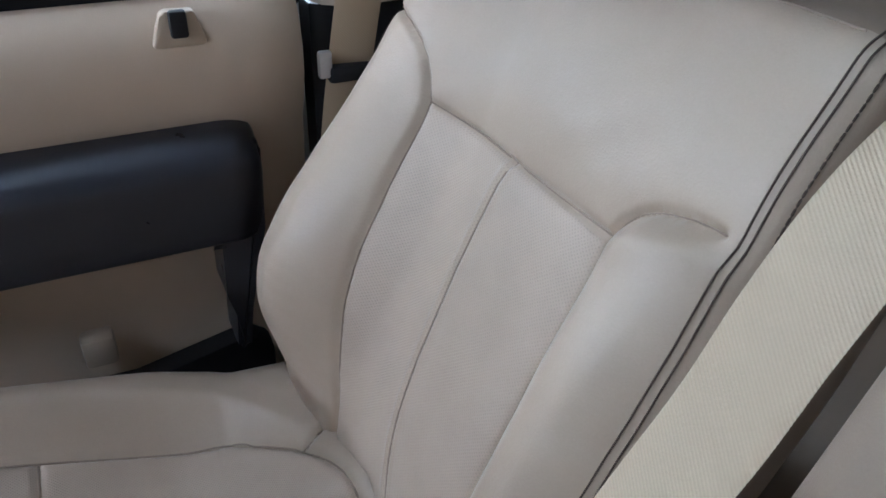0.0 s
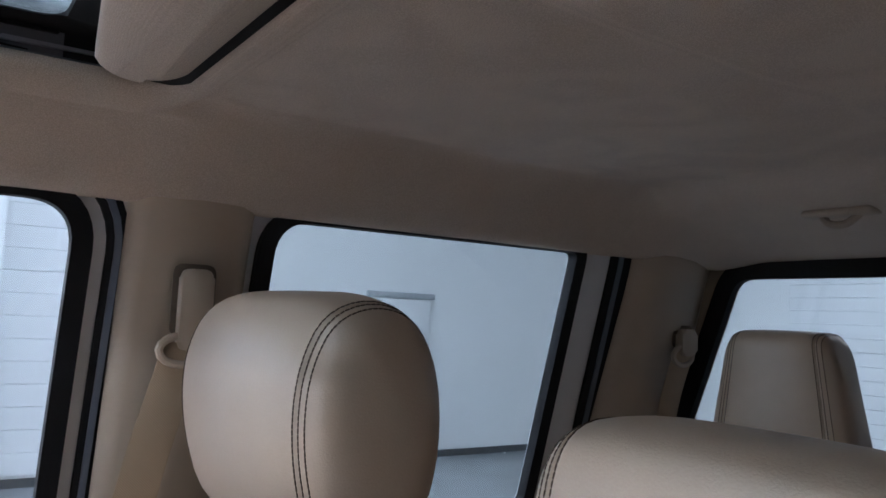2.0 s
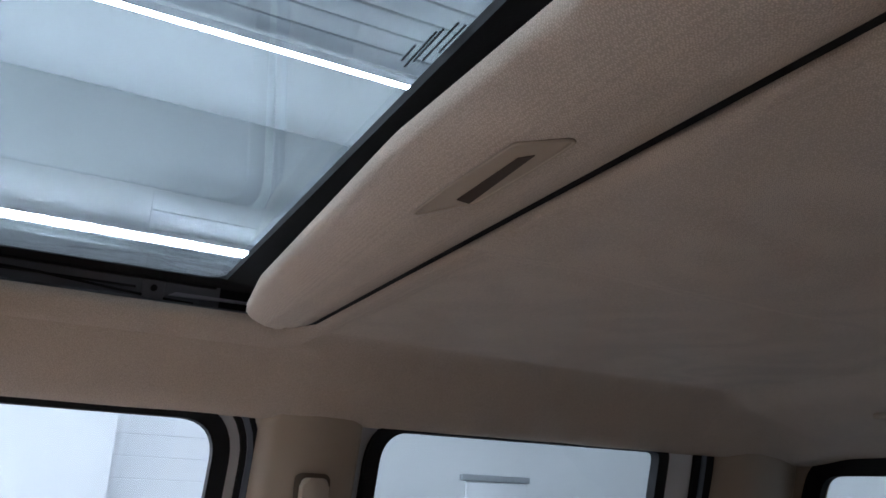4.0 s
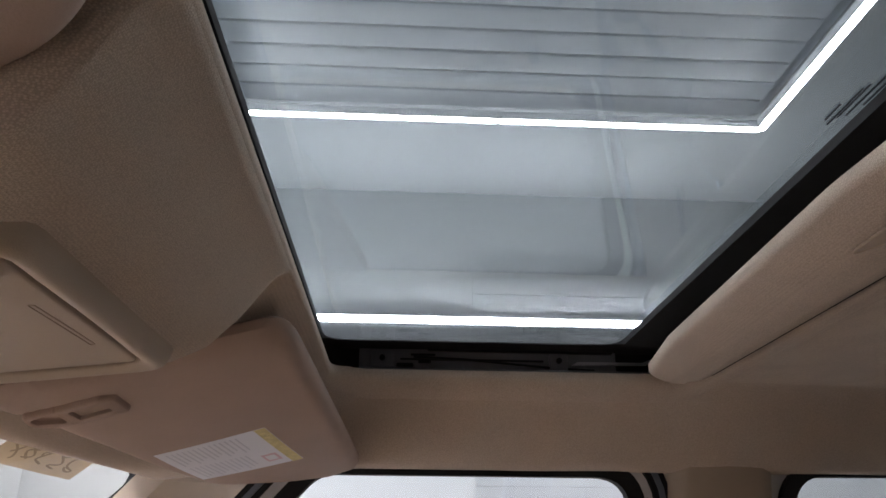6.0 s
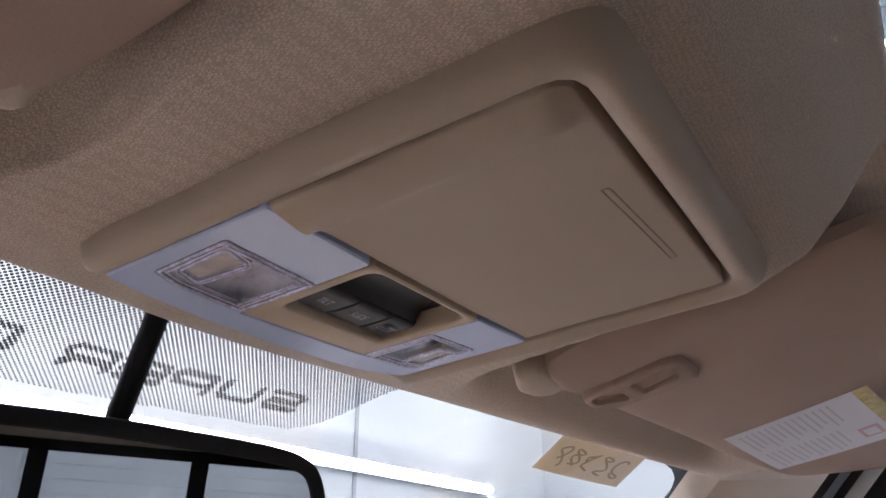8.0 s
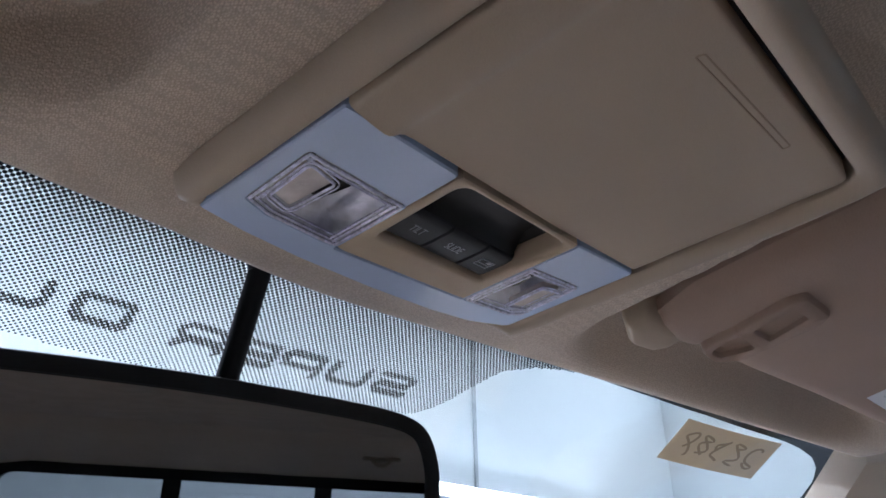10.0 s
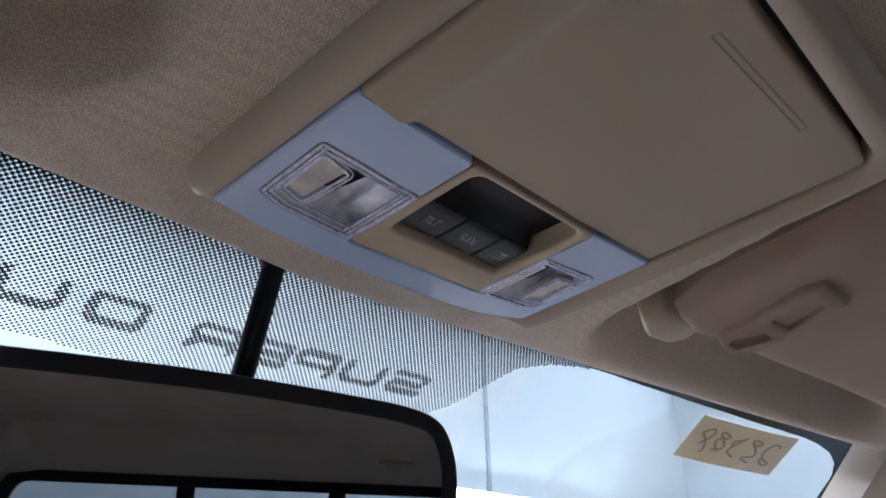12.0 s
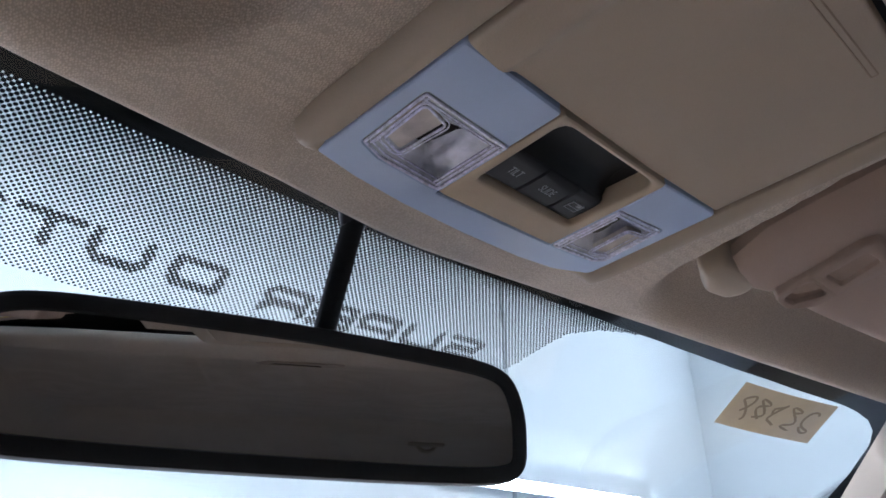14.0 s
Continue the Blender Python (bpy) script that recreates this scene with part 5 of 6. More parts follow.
rings = []
BIN_L, BIN_R, BIN_B = -0.1014, 0.0974, 0.5058
prof = [(BIN_L, 0.010), (BIN_L, -0.0012), (-0.1004, -0.0024), (-0.098, -0.0033), (-0.088, -0.0050), (-0.0845, -0.0054), (-0.0820, -0.0051), (-0.0795, -0.0038), (-0.0765, -0.0016), (-0.0735, -0.0004), (-0.069, 0.0), (0.0, 0.0002), (0.03, 0.0002), (0.08, -0.0002), (0.094, -0.0004), (0.0966, 0.0002), (BIN_R, 0.0012), (BIN_R, 0.010)]
for k, q in enumerate(np.concatenate([[0, 0, 0.0004, 0.0012, 0.0024, 0.004, 0.006, 0.008, 0.012], np.linspace(0.02, 0.095, 7), [1, 1.001, 1.002]])):
    e = 0.010 if k == 0 else 0.0012 if k == 1 else 0.0004 if k == 2 else 0.010 if q > 1.0015 else 0.0006 if q > 1.0005 else 0
    turn = 0.009 - math.sqrt(max(0.0, 0.009 ** 2 - max(0.0, 0.009 - q) ** 2)) if q < 0.9 else 0.0
    rg = []
    for x, z in prof:
        x = min(max(x, BIN_L + turn), BIN_R - turn * 0.6)
        y = bin_front(x) - 0.0005 + 0.0005 * min(1.0, (q - 1) * 1000) if q > 0.9 else BIN_B + q
        z_ = z if z > 0 else z * float(sstep(-0.001, 0.009, q))
        rg.append((x, y, con_z(y) + z_ + e))
    rings.append(rg)
bin_ = part("bin_door", loft(rings, closed=False), BEIGE, console, "closed beige bin door with a stepped side")
groove = rounded([(-0.0314, 0.5212), (0.0483, 0.5187), (0.0485, 0.5158), (-0.0298, 0.5182)], 0.0008, 3)
# darker beige tube draws the shade line of the shallow groove
part("finger_groove", tube([(x, y, con_z(y) + 0.0003) for x, y in groove], 0.0005, 5, closed=True), mat("groove_shade", (0.30, 0.222, 0.165), 0.6), bin_, "finger groove drawn as a thin darker line")


def plate_with_holes(outer, holes, dz0, dz1, bevel=0.0):
    """A flat plate under the console with openings through it."""
    bm = bmesh.new()
    loops = []
    for lp in [outer] + holes:
        ins = offset_loop(lp, -bevel if lp is outer else bevel) if bevel else lp
        low = [bm.verts.new((x, y, con_z(y) + dz0)) for x, y in ins]
        side = [bm.verts.new((x, y, con_z(y) + dz0 + bevel)) for x, y in lp] if bevel else low
        top = [bm.verts.new((x, y, con_z(y) + dz1)) for x, y in lp]
        loops.append((low, side, top))
    es = []
    for low, _, _ in loops:
        es += [bm.edges.new((low[i - 1], low[i])) for i in range(len(low))]
    bmesh.ops.triangle_fill(bm, use_beauty=True, use_dissolve=False, edges=es)
    for low, side, top in loops:
        n = len(low)
        for i in range(n):
            k = (i + 1) % n
            if bevel:
                bm.faces.new((low[i], low[k], side[k], side[i]))
            bm.faces.new((side[i], side[k], top[k], top[i]))
    return bm


# one milky cover runs round the switches and holds both map lamps
PL, PR, PF, PB = -0.0378, 0.0488, 0.6912, 0.6192
cover = rounded([(-0.1020, 0.6172), (PL - 0.0008, 0.6180), (PL - 0.0004, PF + 0.0010), (PR + 0.0002, PF - 0.0024), (PR + 0.0008, bin_front(PR) + 0.0010), (0.0978, bin_front(0.0978) + 0.0008), (0.0980, 0.6955), (0.074, 0.7048), (0.045, 0.7084), (0.0, 0.7097), (-0.045, 0.7088), (-0.078, 0.7060), (-0.1022, 0.7018)],
                [0.002, 0.0035, 0.001, 0.001, 0.0015, 0.003, 0.006, 0.03, 0.04, 0.04, 0.04, 0.03, 0.002], 5)
LAMPS = {-1: [(-0.0935, 0.6452), (-0.0922, 0.6846), (-0.0790, 0.6888), (-0.0465, 0.6906), (-0.0392, 0.6902), (-0.0392, 0.6475)],
         1: [(0.0500, 0.6888), (0.0502, 0.6446), (0.0886, 0.6412), (0.0918, 0.6806), (0.0852, 0.6856)]}
lamp_loops = {k: rounded(v, 0.0022, 4) for k, v in LAMPS.items()}
part("lens_cover", plate_with_holes(cover, list(lamp_loops.values()), -0.0016, 0.006, 0.0008), LENS_BACK, console, "milky blue lens cover round the switches", smooth=False)
for sx, lp in lamp_loops.items():
    cx, cy = sum(p[0] for p in LAMPS[sx]) / len(LAMPS[sx]), sum(p[1] for p in LAMPS[sx]) / len(LAMPS[sx])
    inner = offset_loop(lp, -0.0006)
    lamp = part("map_lamp", plate_with_holes(inner, [], -0.0014, -0.0004, 0.0003), LAMP_CLEAR, console, "clear moulded map lamp window")
    # a crumpled bright dish behind the window
    rings = [[(x, y, con_z(y) + 0.0) for x, y in offset_loop(lp, -0.0003)]]
    for k in (0.93, 0.85, 0.76, 0.66, 0.55, 0.44, 0.33, 0.22, 0.11, 0.01):
        rg = []
        for x, y in lp:
            xx, yy = cx + (x - cx) * k, cy + (y - cy) * k
            d = 0.0105 * (1 - k ** 3) + 0.0045 * noise.noise(Vector((xx * 95, yy * 60 + sx, 0.7))) + 0.0022 * abs(noise.noise(Vector((xx * 190 + 4, yy * 130, 2.7))))
            rg.append((xx, yy, con_z(yy) + max(0.0004, d)))
        rings.append(rg)
    part("reflector", loft(rings), CHROME, lamp, "crumpled bright reflector dish")
    for ins, r, dz in ((-0.0010, 0.0008, -0.0015), (-0.0036, 0.0005, -0.0014), (-0.0056, 0.0004, -0.0003)):
        part("lens_rim", tube([(x, y, con_z(y) + dz) for x, y in offset_loop(lp, ins)], r, 6, closed=True), CLEAR, lamp, "raised clear rim")
    bulb = [(-0.0876, 0.6515), (-0.0724, 0.6552), (-0.0746, 0.6800), (-0.0860, 0.6764)] if sx < 0 else [(0.0742, 0.6545), (0.0868, 0.6520), (0.0880, 0.6745), (0.0762, 0.6790)]
    bl = rounded(bulb, 0.0018, 4)
    part("bulb_window", plate_with_holes(bl, [], -0.0002, 0.0030, 0.0004), BULB_WARM, lamp, "pinkish grey bulb window")
    for ins, r in ((0.0006, 0.0007), (0.0026, 0.0004)):
        part("bulb_rim", tube([(x, y, con_z(y) - 0.0016) for x, y in offset_loop(bl, ins)], r, 6, closed=True), CLEAR, lamp, "moulded rim of the bulb window")
    # moulded ribs along the switch side
    edge_x = -0.0392 if sx < 0 else 0.0500
    for off in (0.0042, 0.0064):
        part("lens_rib", tube([(edge_x + sx * off, y, con_z(y) - 0.0015) for y in (0.6500, 0.6600, 0.6700, 0.6800, 0.6875)], 0.0005, 6), CLEAR, lamp)

# switch plate with its deep opening
hole = rounded([(-0.0310, 0.6722), (-0.0326, 0.6216), (0.0434, 0.6206), (0.0406, 0.6702)], [0.0015, 0.006, 0.007, 0.003], 5)
rim = rounded([(PL, PF), (PL, PB - 0.0012), (PR, bin_front(PR) + 0.0012), (PR, PF - 0.0028)], 0.001, 5)
ha, ra = by_angle(hole, 120, (0.005, 0.65)), by_angle(rim, 120, (0.005, 0.65))
rings = [[(x, y, con_z(y) + 0.006) for x, y in ra], [(x, y, con_z(y) - 0.0012) for x, y in ra], [(x, y, con_z(y) - 0.0020) for x, y in offset_loop(ra, -0.0009)],
         [(x, y, con_z(y) - 0.0020) for x, y in offset_loop(ha, 0.0024)], [(x, y, con_z(y) - 0.0015) for x, y in offset_loop(ha, 0.0010)], [(x, y, con_z(y) - 0.0002) for x, y in offset_loop(ha, 0.0002)],
         [(x, y, con_z(y) + 0.0020) for x, y in ha], [(x, y, con_z(y) + 0.0105) for x, y in offset_loop(ha, -0.002)]]
switch = part("switch_plate", loft(rings), BEIGE_LIGHT, console, "beige switch surround")
con_plate("switch_well", [(-0.036, 0.675), (-0.036, 0.619), (0.046, 0.619), (0.046, 0.675)], 0.002, 0.0085, 0.0100, BLACK_PLASTIC, switch, "black switch body", bevel=0)
# the body steps up beside the keys in a soft curve
body = []
for y, dz, xr in ((0.6485, 0.0024, 0.0388), (0.6470, 0.0030, 0.0384), (0.6440, 0.0050, 0.0372), (0.6400, 0.0066, 0.0345), (0.6350, 0.0074, 0.0330), (0.6240, 0.0080, 0.0335)):
    body.append([(-0.0322, y, con_z(y) + dz + 0.004), (-0.0318, y, con_z(y) + dz), (xr - 0.003, y, con_z(y) + dz), (xr, y, con_z(y) + dz + 0.0012), (xr + 0.001, y, con_z(y) + dz + 0.006)])
part("switch_body", loft(body, closed=False), KEY_GLOSS, switch, "glossy black switch body")
SWITCH_KEYS = ((-0.0308, -0.0062, "TILT"), (-0.0056, 0.0196, "SLIDE"), (0.0202, 0.0400, ""))
for x0, x1, word in SWITCH_KEYS:
    rings = []
    for y, dz in ((0.6714, 0.007), (0.6708, 0.0026), (0.6696, 0.0014), (0.6670, 0.0009), (0.660, 0.0006), (0.6530, 0.0006), (0.6495, 0.0010), (0.6482, 0.0022), (0.6476, 0.0060)):
        rings.append([(x0, y, con_z(y) + dz + 0.004), (x0 + 0.0001, y, con_z(y) + dz + 0.0010), (x0 + 0.0008, y, con_z(y) + dz), (x1 - 0.0008, y, con_z(y) + dz), (x1 - 0.0001, y, con_z(y) + dz + 0.0010), (x1, y, con_z(y) + dz + 0.004)])
    key = part("switch_key", loft(rings, closed=False), KEY_BLACK, switch, "satin black rocker key")
    cx, cy = (x0 + x1) / 2, 0.6595
    if word:
        cu = bpy.data.curves.new("legend", "FONT")
        cu.body, cu.size, cu.align_x, cu.align_y = word, 0.0072, "CENTER", "CENTER"
        cu.extrude = 0.00005
        tmp = new("legend_text", cu)
        dg = bpy.context.evaluated_depsgraph_get()
        me = bpy.data.meshes.new_from_object(tmp.evaluated_get(dg))
        bpy.data.objects.remove(tmp)
        bpy.data.curves.remove(cu)
        slope = math.degrees(math.atan2(0.1063, 1.0))
        me.transform(Matrix.Translation((cx, cy, con_z(cy) + 0.0005)) @ Euler((radians(180 - slope), 0, 0)).to_matrix().to_4x4() @ Matrix.Diagonal((0.62, 1, 1, 1)))
        me.materials.clear()
        me.materials.append(LEGEND)
        attach(new("legend", me), key)
    else:
        bm = bmesh.new()
        for a, b, c, d in ((-0.0048, -0.0034, 0.0048, -0.0029), (-0.0048, 0.0029, 0.0048, 0.0034), (-0.0048, -0.0034, -0.0043, 0.0034), (0.0043, -0.0034, 0.0048, 0.0034), (-0.0048, 0.0004, 0.0048, 0.0009), (0.0004, -0.0026, 0.0032, -0.0006)):
            z = con_z(cy) + 0.0006
            box(bm, (cx + a, cy + b, z - 0.0003), (cx + c, cy + d, z + 0.001))
        part("legend", bm, LEGEND, key, smooth=False)


# =====================================================================
# sun visors
# =====================================================================
def visor(m, label):
    """m: 1 passenger, -1 driver."""
    vs = thing("sun_visor", (m * 0.43, 0.5, 1.15), label, "sun visor", "sun visors")
    RI, RO, FI, FO = Vector((0.198, 0.422, 1.198)), Vector((0.660, 0.384, 1.138)), Vector((0.225, 0.643, 1.140)), Vector((0.640, 0.602, 1.115))
    outline = rounded([(-0.03, 0.0), (0.955, -0.01), (1.05, 0.20), (1.07, 0.45), (1.03, 0.86), (0.60, 0.905), (0.37, 0.93), (0.17, 0.972), (0.085, 0.985), (0.035, 0.972), (0.0, 1.0), (-0.06, 1.006), (-0.110, 0.985), (-0.123, 0.83), (-0.107, 0.70), (-0.062, 0.436), (-0.04, 0.20)], [0.13, 0.10, 0.1, 0.2, 0.14, 0.2, 0.2, 0.1, 0.03, 0.02, 0.03, 0.03, 0.04, 0.1, 0.1, 0.2, 0.2], 6)

    if m < 0:
        outline = chaikin([(0.16, -0.018), (0.90, -0.02), (1.07, 0.05), (1.09, 0.45), (1.07, 0.90), (0.60, 0.905), (0.37, 0.93), (0.17, 0.975), (0.085, 0.987), (0.035, 0.975), (0.0, 1.0), (-0.06, 1.010), (-0.112, 0.985), (-0.112, 0.769), (-0.100, 0.500), (-0.076, 0.270), (-0.025, 0.120), (0.062, 0.010)], 4)

    def at_uv(u, v, lift):
        p = RI.lerp(RO, u).lerp(FI.lerp(FO, u), v)
        p = p + Vector((0, 0, lift - 0.006 * math.sin(math.pi * min(max(u, 0), 1)) - 0.0045 * (1 - float(sstep(-0.02, 0.035, u))) * float(sstep(0.3, 0.6, v))))
        return Vector((m * p.x, p.y, p.z))
    ol = [(u, v) for u, v in outline]
    c = (0.5, 0.45)
    rings = []
    for s, lift in ((0.0, -0.0035), (0.2, -0.0035), (0.35, -0.0034), (0.5, -0.0033), (0.6, -0.0031), (0.7, -0.003), (0.76, -0.0028), (0.82, -0.0026), (0.88, -0.0023), (0.93, -0.002), (0.975, 0.0005), (1.0, 0.006), (1.0, 0.014), (0.97, 0.019), (0.7, 0.021), (0.0, 0.021)):
        rings.append([at_uv(c[0] + (u - c[0]) * max(s, 0.001), c[1] + (v - c[1]) * max(s, 0.001), lift) for u, v in ol])
    part("visor_pad", loft(rings), VINYL, vs, "beige padded visor")
    # finger clip and the hook that the visor snaps into
    du, dv = (0.0, 0.0) if m > 0 else (-0.03, 0.045)
    window_o = rounded([(0.012, 0.855), (0.018, 0.70), (0.034, 0.655), (0.106, 0.652), (0.116, 0.69), (0.108, 0.855)], [0.004, 0.01, 0.01, 0.008, 0.01, 0.004], 4)
    window_i = rounded([(0.040, 0.828), (0.042, 0.702), (0.082, 0.697), (0.088, 0.820)], 0.006, 4)
    notch_o = rounded([(0.030, 0.976), (0.006, 0.956), (0.012, 0.845), (0.108, 0.845), (0.104, 0.925), (0.066, 0.984)], [0.01, 0.01, 0.01, 0.01, 0.03, 0.03], 4)
    notch_i = rounded([(0.036, 0.962), (0.026, 0.888), (0.040, 0.866), (0.090, 0.868), (0.062, 0.958)], 0.012, 4)
    for lo_, li_, mid_, top_, nm in ((window_o, window_i, (0.062, 0.765), -0.0082, "clip_frame"), (notch_o, notch_i, (0.055, 0.91), -0.0080, "clip_tongue")):
        fo, hi_ = [[(a_ + du, b_ + dv) for a_, b_ in by_angle(lp, 96, mid_)] for lp in (lo_, li_)]
        rg = [[at_uv(u, v, l) for u, v in lp] for lp, l in ((offset_loop(fo, 0.004), 0.0), (offset_loop(fo, 0.002), -0.0055), (offset_loop(fo, -0.001), top_ + 0.0008), (offset_loop(fo, -0.004), top_), (offset_loop(hi_, 0.004), top_), (offset_loop(hi_, 0.001), top_ + 0.0006), (hi_, -0.0038))]
        part(nm, loft(rg), VINYL, vs, "moulded clip frame")
        if nm == "clip_frame":
            part("clip_plate", ([at_uv(u, v, -0.0046) for u, v in hi_], [tuple(range(len(hi_)))]), VINYL, vs, "recessed clip window", smooth=False)
        else:
            c_ = (sum(p[0] for p in hi_) / len(hi_), sum(p[1] for p in hi_) / len(hi_))
            rg = [[at_uv(c_[0] + (u - c_[0]) * k, c_[1] + (v - c_[1]) * k, l) for u, v in hi_] for k, l in ((1.0, -0.0040), (0.8, -0.0018), (0.5, -0.0004), (0.05, 0.0))]
            part("clip_notch", loft(rg), VINYL, vs, "hollow finger notch")
    hook = thing("visor_hook", tuple(at_uv(-0.10, 0.99, 0.01)), "beige moulded hook that holds the visor", "visor hook", "visor hooks")
    hu, hv = (0.0, 0.0) if m > 0 else (0.035, -0.065)
    hp = rounded([(-0.150, 1.03), (-0.135, 0.96), (-0.02, 0.95), (-0.018, 1.03), (-0.038, 1.072), (-0.095, 1.084)], [0.02, 0.02, 0.01, 0.02, 0.02, 0.025], 4)
    rg = [[at_uv(hu - 0.085 + (a_ + 0.085) * k, hv + 1.01 + (b_ - 1.01) * k, l) for a_, b_ in hp] for k, l in ((0.3, -0.0005), (0.72, -0.0002), (0.86, 0.001), (0.95, 0.0036), (1.0, 0.008), (1.04, 0.030))]
    part("hook_block", loft(rg, cap=True), BEIGE, hook)
    # printed label on the pad
    def quad(name, a, b, c_, d, lift, material, parent, label=""):
        n = 6
        vv, ff = [], []
        for i in range(n + 1):
            for j in range(n + 1):
                u = (a[0] * (1 - i / n) + b[0] * i / n) * (1 - j / n) + (d[0] * (1 - i / n) + c_[0] * i / n) * j / n
                v = (a[1] * (1 - i / n) + b[1] * i / n) * (1 - j / n) + (d[1] * (1 - i / n) + c_[1] * i / n) * j / n
                q = max(abs(u - 0.5), abs(v - 0.5)) * 2
                vv.append(at_uv(u, v, float(np.interp(q, [0, 0.35, 0.7, 0.93], [-0.0035, -0.0034, -0.003, -0.002])) - lift))
        for i in range(n):
            for j in range(n):
                o = i * (n + 1) + j
                ff.append((o, o + 1, o + n + 2, o + n + 1))
        return part(name, (vv, ff), material, parent, label)
    A, B, C, D = LABEL_UV[m]
    lab = quad("warning_label", A, B, C, D, 0.0006, PAPER, vs, "white printed warning label with a yellow strip")
    def sub(s0, s1, t0, t1):
        f = lambda s, t: ((A[0] * (1 - s) + B[0] * s) * (1 - t) + (D[0] * (1 - s) + C[0] * s) * t, (A[1] * (1 - s) + B[1] * s) * (1 - t) + (D[1] * (1 - s) + C[1] * s) * t)
        return f(s0, t0), f(s1, t0), f(s1, t1), f(s0, t1)
    quad("yellow_strip", *sub(0.90 if m > 0 else 0.853, 1.0, 0, 1), 0.0010, YELLOW if m > 0 else YELLOW_DEEP, lab)
    rows_ = 14
    for r_ in range(rows_):
        for t0, t1 in ((0.06, 0.44), (0.52, 0.94)):
            if m < 0 and t0 < 0.5 and r_ > 5:
                continue
            s0 = 0.08 + r_ * 0.048
            if t0 > 0.5 and r_ > 11:
                continue
            quad("print_line", *sub(s0, s0 + 0.015, t0, t1 - 0.05 * (r_ % 3)), 0.0010, PRINT, lab)
    if m < 0:
        # outline of the warning pictogram
        for cs, ct, rs in ((0.74, 0.16, 0.055), (0.66, 0.07, 0.03), (0.56, 0.10, 0.045)):
            ring_ = []
            for k in range(20):
                q = sub(cs + rs * math.cos(k * math.pi / 10), 0, ct + 0.8 * rs * math.sin(k * math.pi / 10), 0)[0]
                ring_.append(at_uv(q[0], q[1], -0.0034))
            part("pictogram", tube(ring_, 0.0011, 5, closed=True), DARK_PRINT, lab, "dark printed pictogram")
    quad("red_sign", *sub(0.72, 0.86, 0.62, 0.84), 0.0010, RED, lab)
    quad("sign_white", *sub(0.745, 0.835, 0.66, 0.80), 0.0013, PAPER, lab)
    return vs


LABEL_UV = {1: ((0.452, 0.812), (0.390, 0.277), (0.708, 0.226), (0.828, 0.812)), -1: ((0.140, 0.80), (0.165, 0.352), (0.49, 0.31), (0.47, 0.80))}
visor(1, "beige passenger sun visor folded up with a warning label")
visor(-1, "beige driver sun visor folded up with a warning label")

# =====================================================================
# windscreen, mirror and what is on the glass
# =====================================================================
def screen_pt(x, s, off=0.0):
    """A point of the windscreen: s runs forward and down from its top edge."""
    y = 0.809 - 0.16 * x * x - 0.12 * x ** 4 + s * 0.912
    z = 1.203 - 0.4104 * s - 0.10 * max(0.0, s - 0.22) ** 1.5
    return Vector((x, y - off * 0.41, z - off * 0.91))


windscreen = thing("windscreen", (0, 0.9, 1.1), "curved clear windscreen with a dotted black band along its top", "windscreen", kind="structure")
vv, ff = [], []
nx, ns = 48, 20
for i in range(nx + 1):
    for j in range(ns + 1):
        vv.append(screen_pt(-0.93 + 1.86 * i / nx, -0.12 + 0.66 * j / ns))
for i in range(nx):
    for j in range(ns):
        o = i * (ns + 1) + j
        ff.append((o, o + ns + 1, o + ns + 2, o + 1))
g = part("pane", (vv, ff), GLASS_SCREEN, windscreen, "clear curved glass")
so_ = g.modifiers.new("thick", "SOLIDIFY")
so_.thickness = 0.004
g.visible_shadow = False
# solid black edge of the glass
def edge_s(x):
    return float(np.interp(abs(x), [0, 0.19, 0.28, 0.41, 0.5, 0.61, 0.72, 0.77, 0.82], [0.0275, 0.0265, 0.029, 0.0355, 0.043, 0.0555, 0.074, 0.085, 0.105]))


edge = []
for x in np.linspace(-0.81, 0.81, 65):
    edge.append([screen_pt(x, -0.11, 0.001), screen_pt(x, edge_s(x), 0.001), screen_pt(x, edge_s(x), 0.0018), screen_pt(x, -0.11, 0.0018)])
part("black_edge", loft(edge), FRIT, windscreen, "solid black glass edge")
corner = []
for s in np.linspace(0.05, 0.5, 40):
    xi = float(np.interp(s, [0.05, 0.0845, 0.105, 0.128, 0.16, 0.231, 0.30, 0.5], [0.70, 0.772, 0.818, 0.8484, 0.874, 0.908, 0.93, 0.98]))
    corner.append([screen_pt(xi, s, 0.0020), screen_pt(xi + 0.14, s, 0.0020), screen_pt(xi + 0.14, s, 0.0028), screen_pt(xi, s, 0.0028)])
part("black_side", loft(corner), FRIT, windscreen, "solid black glass edge")
part("black_side", ([(-p[0], p[1], p[2]) for r in corner for p in r], loft(corner)[1]), FRIT, windscreen, "solid black glass edge")

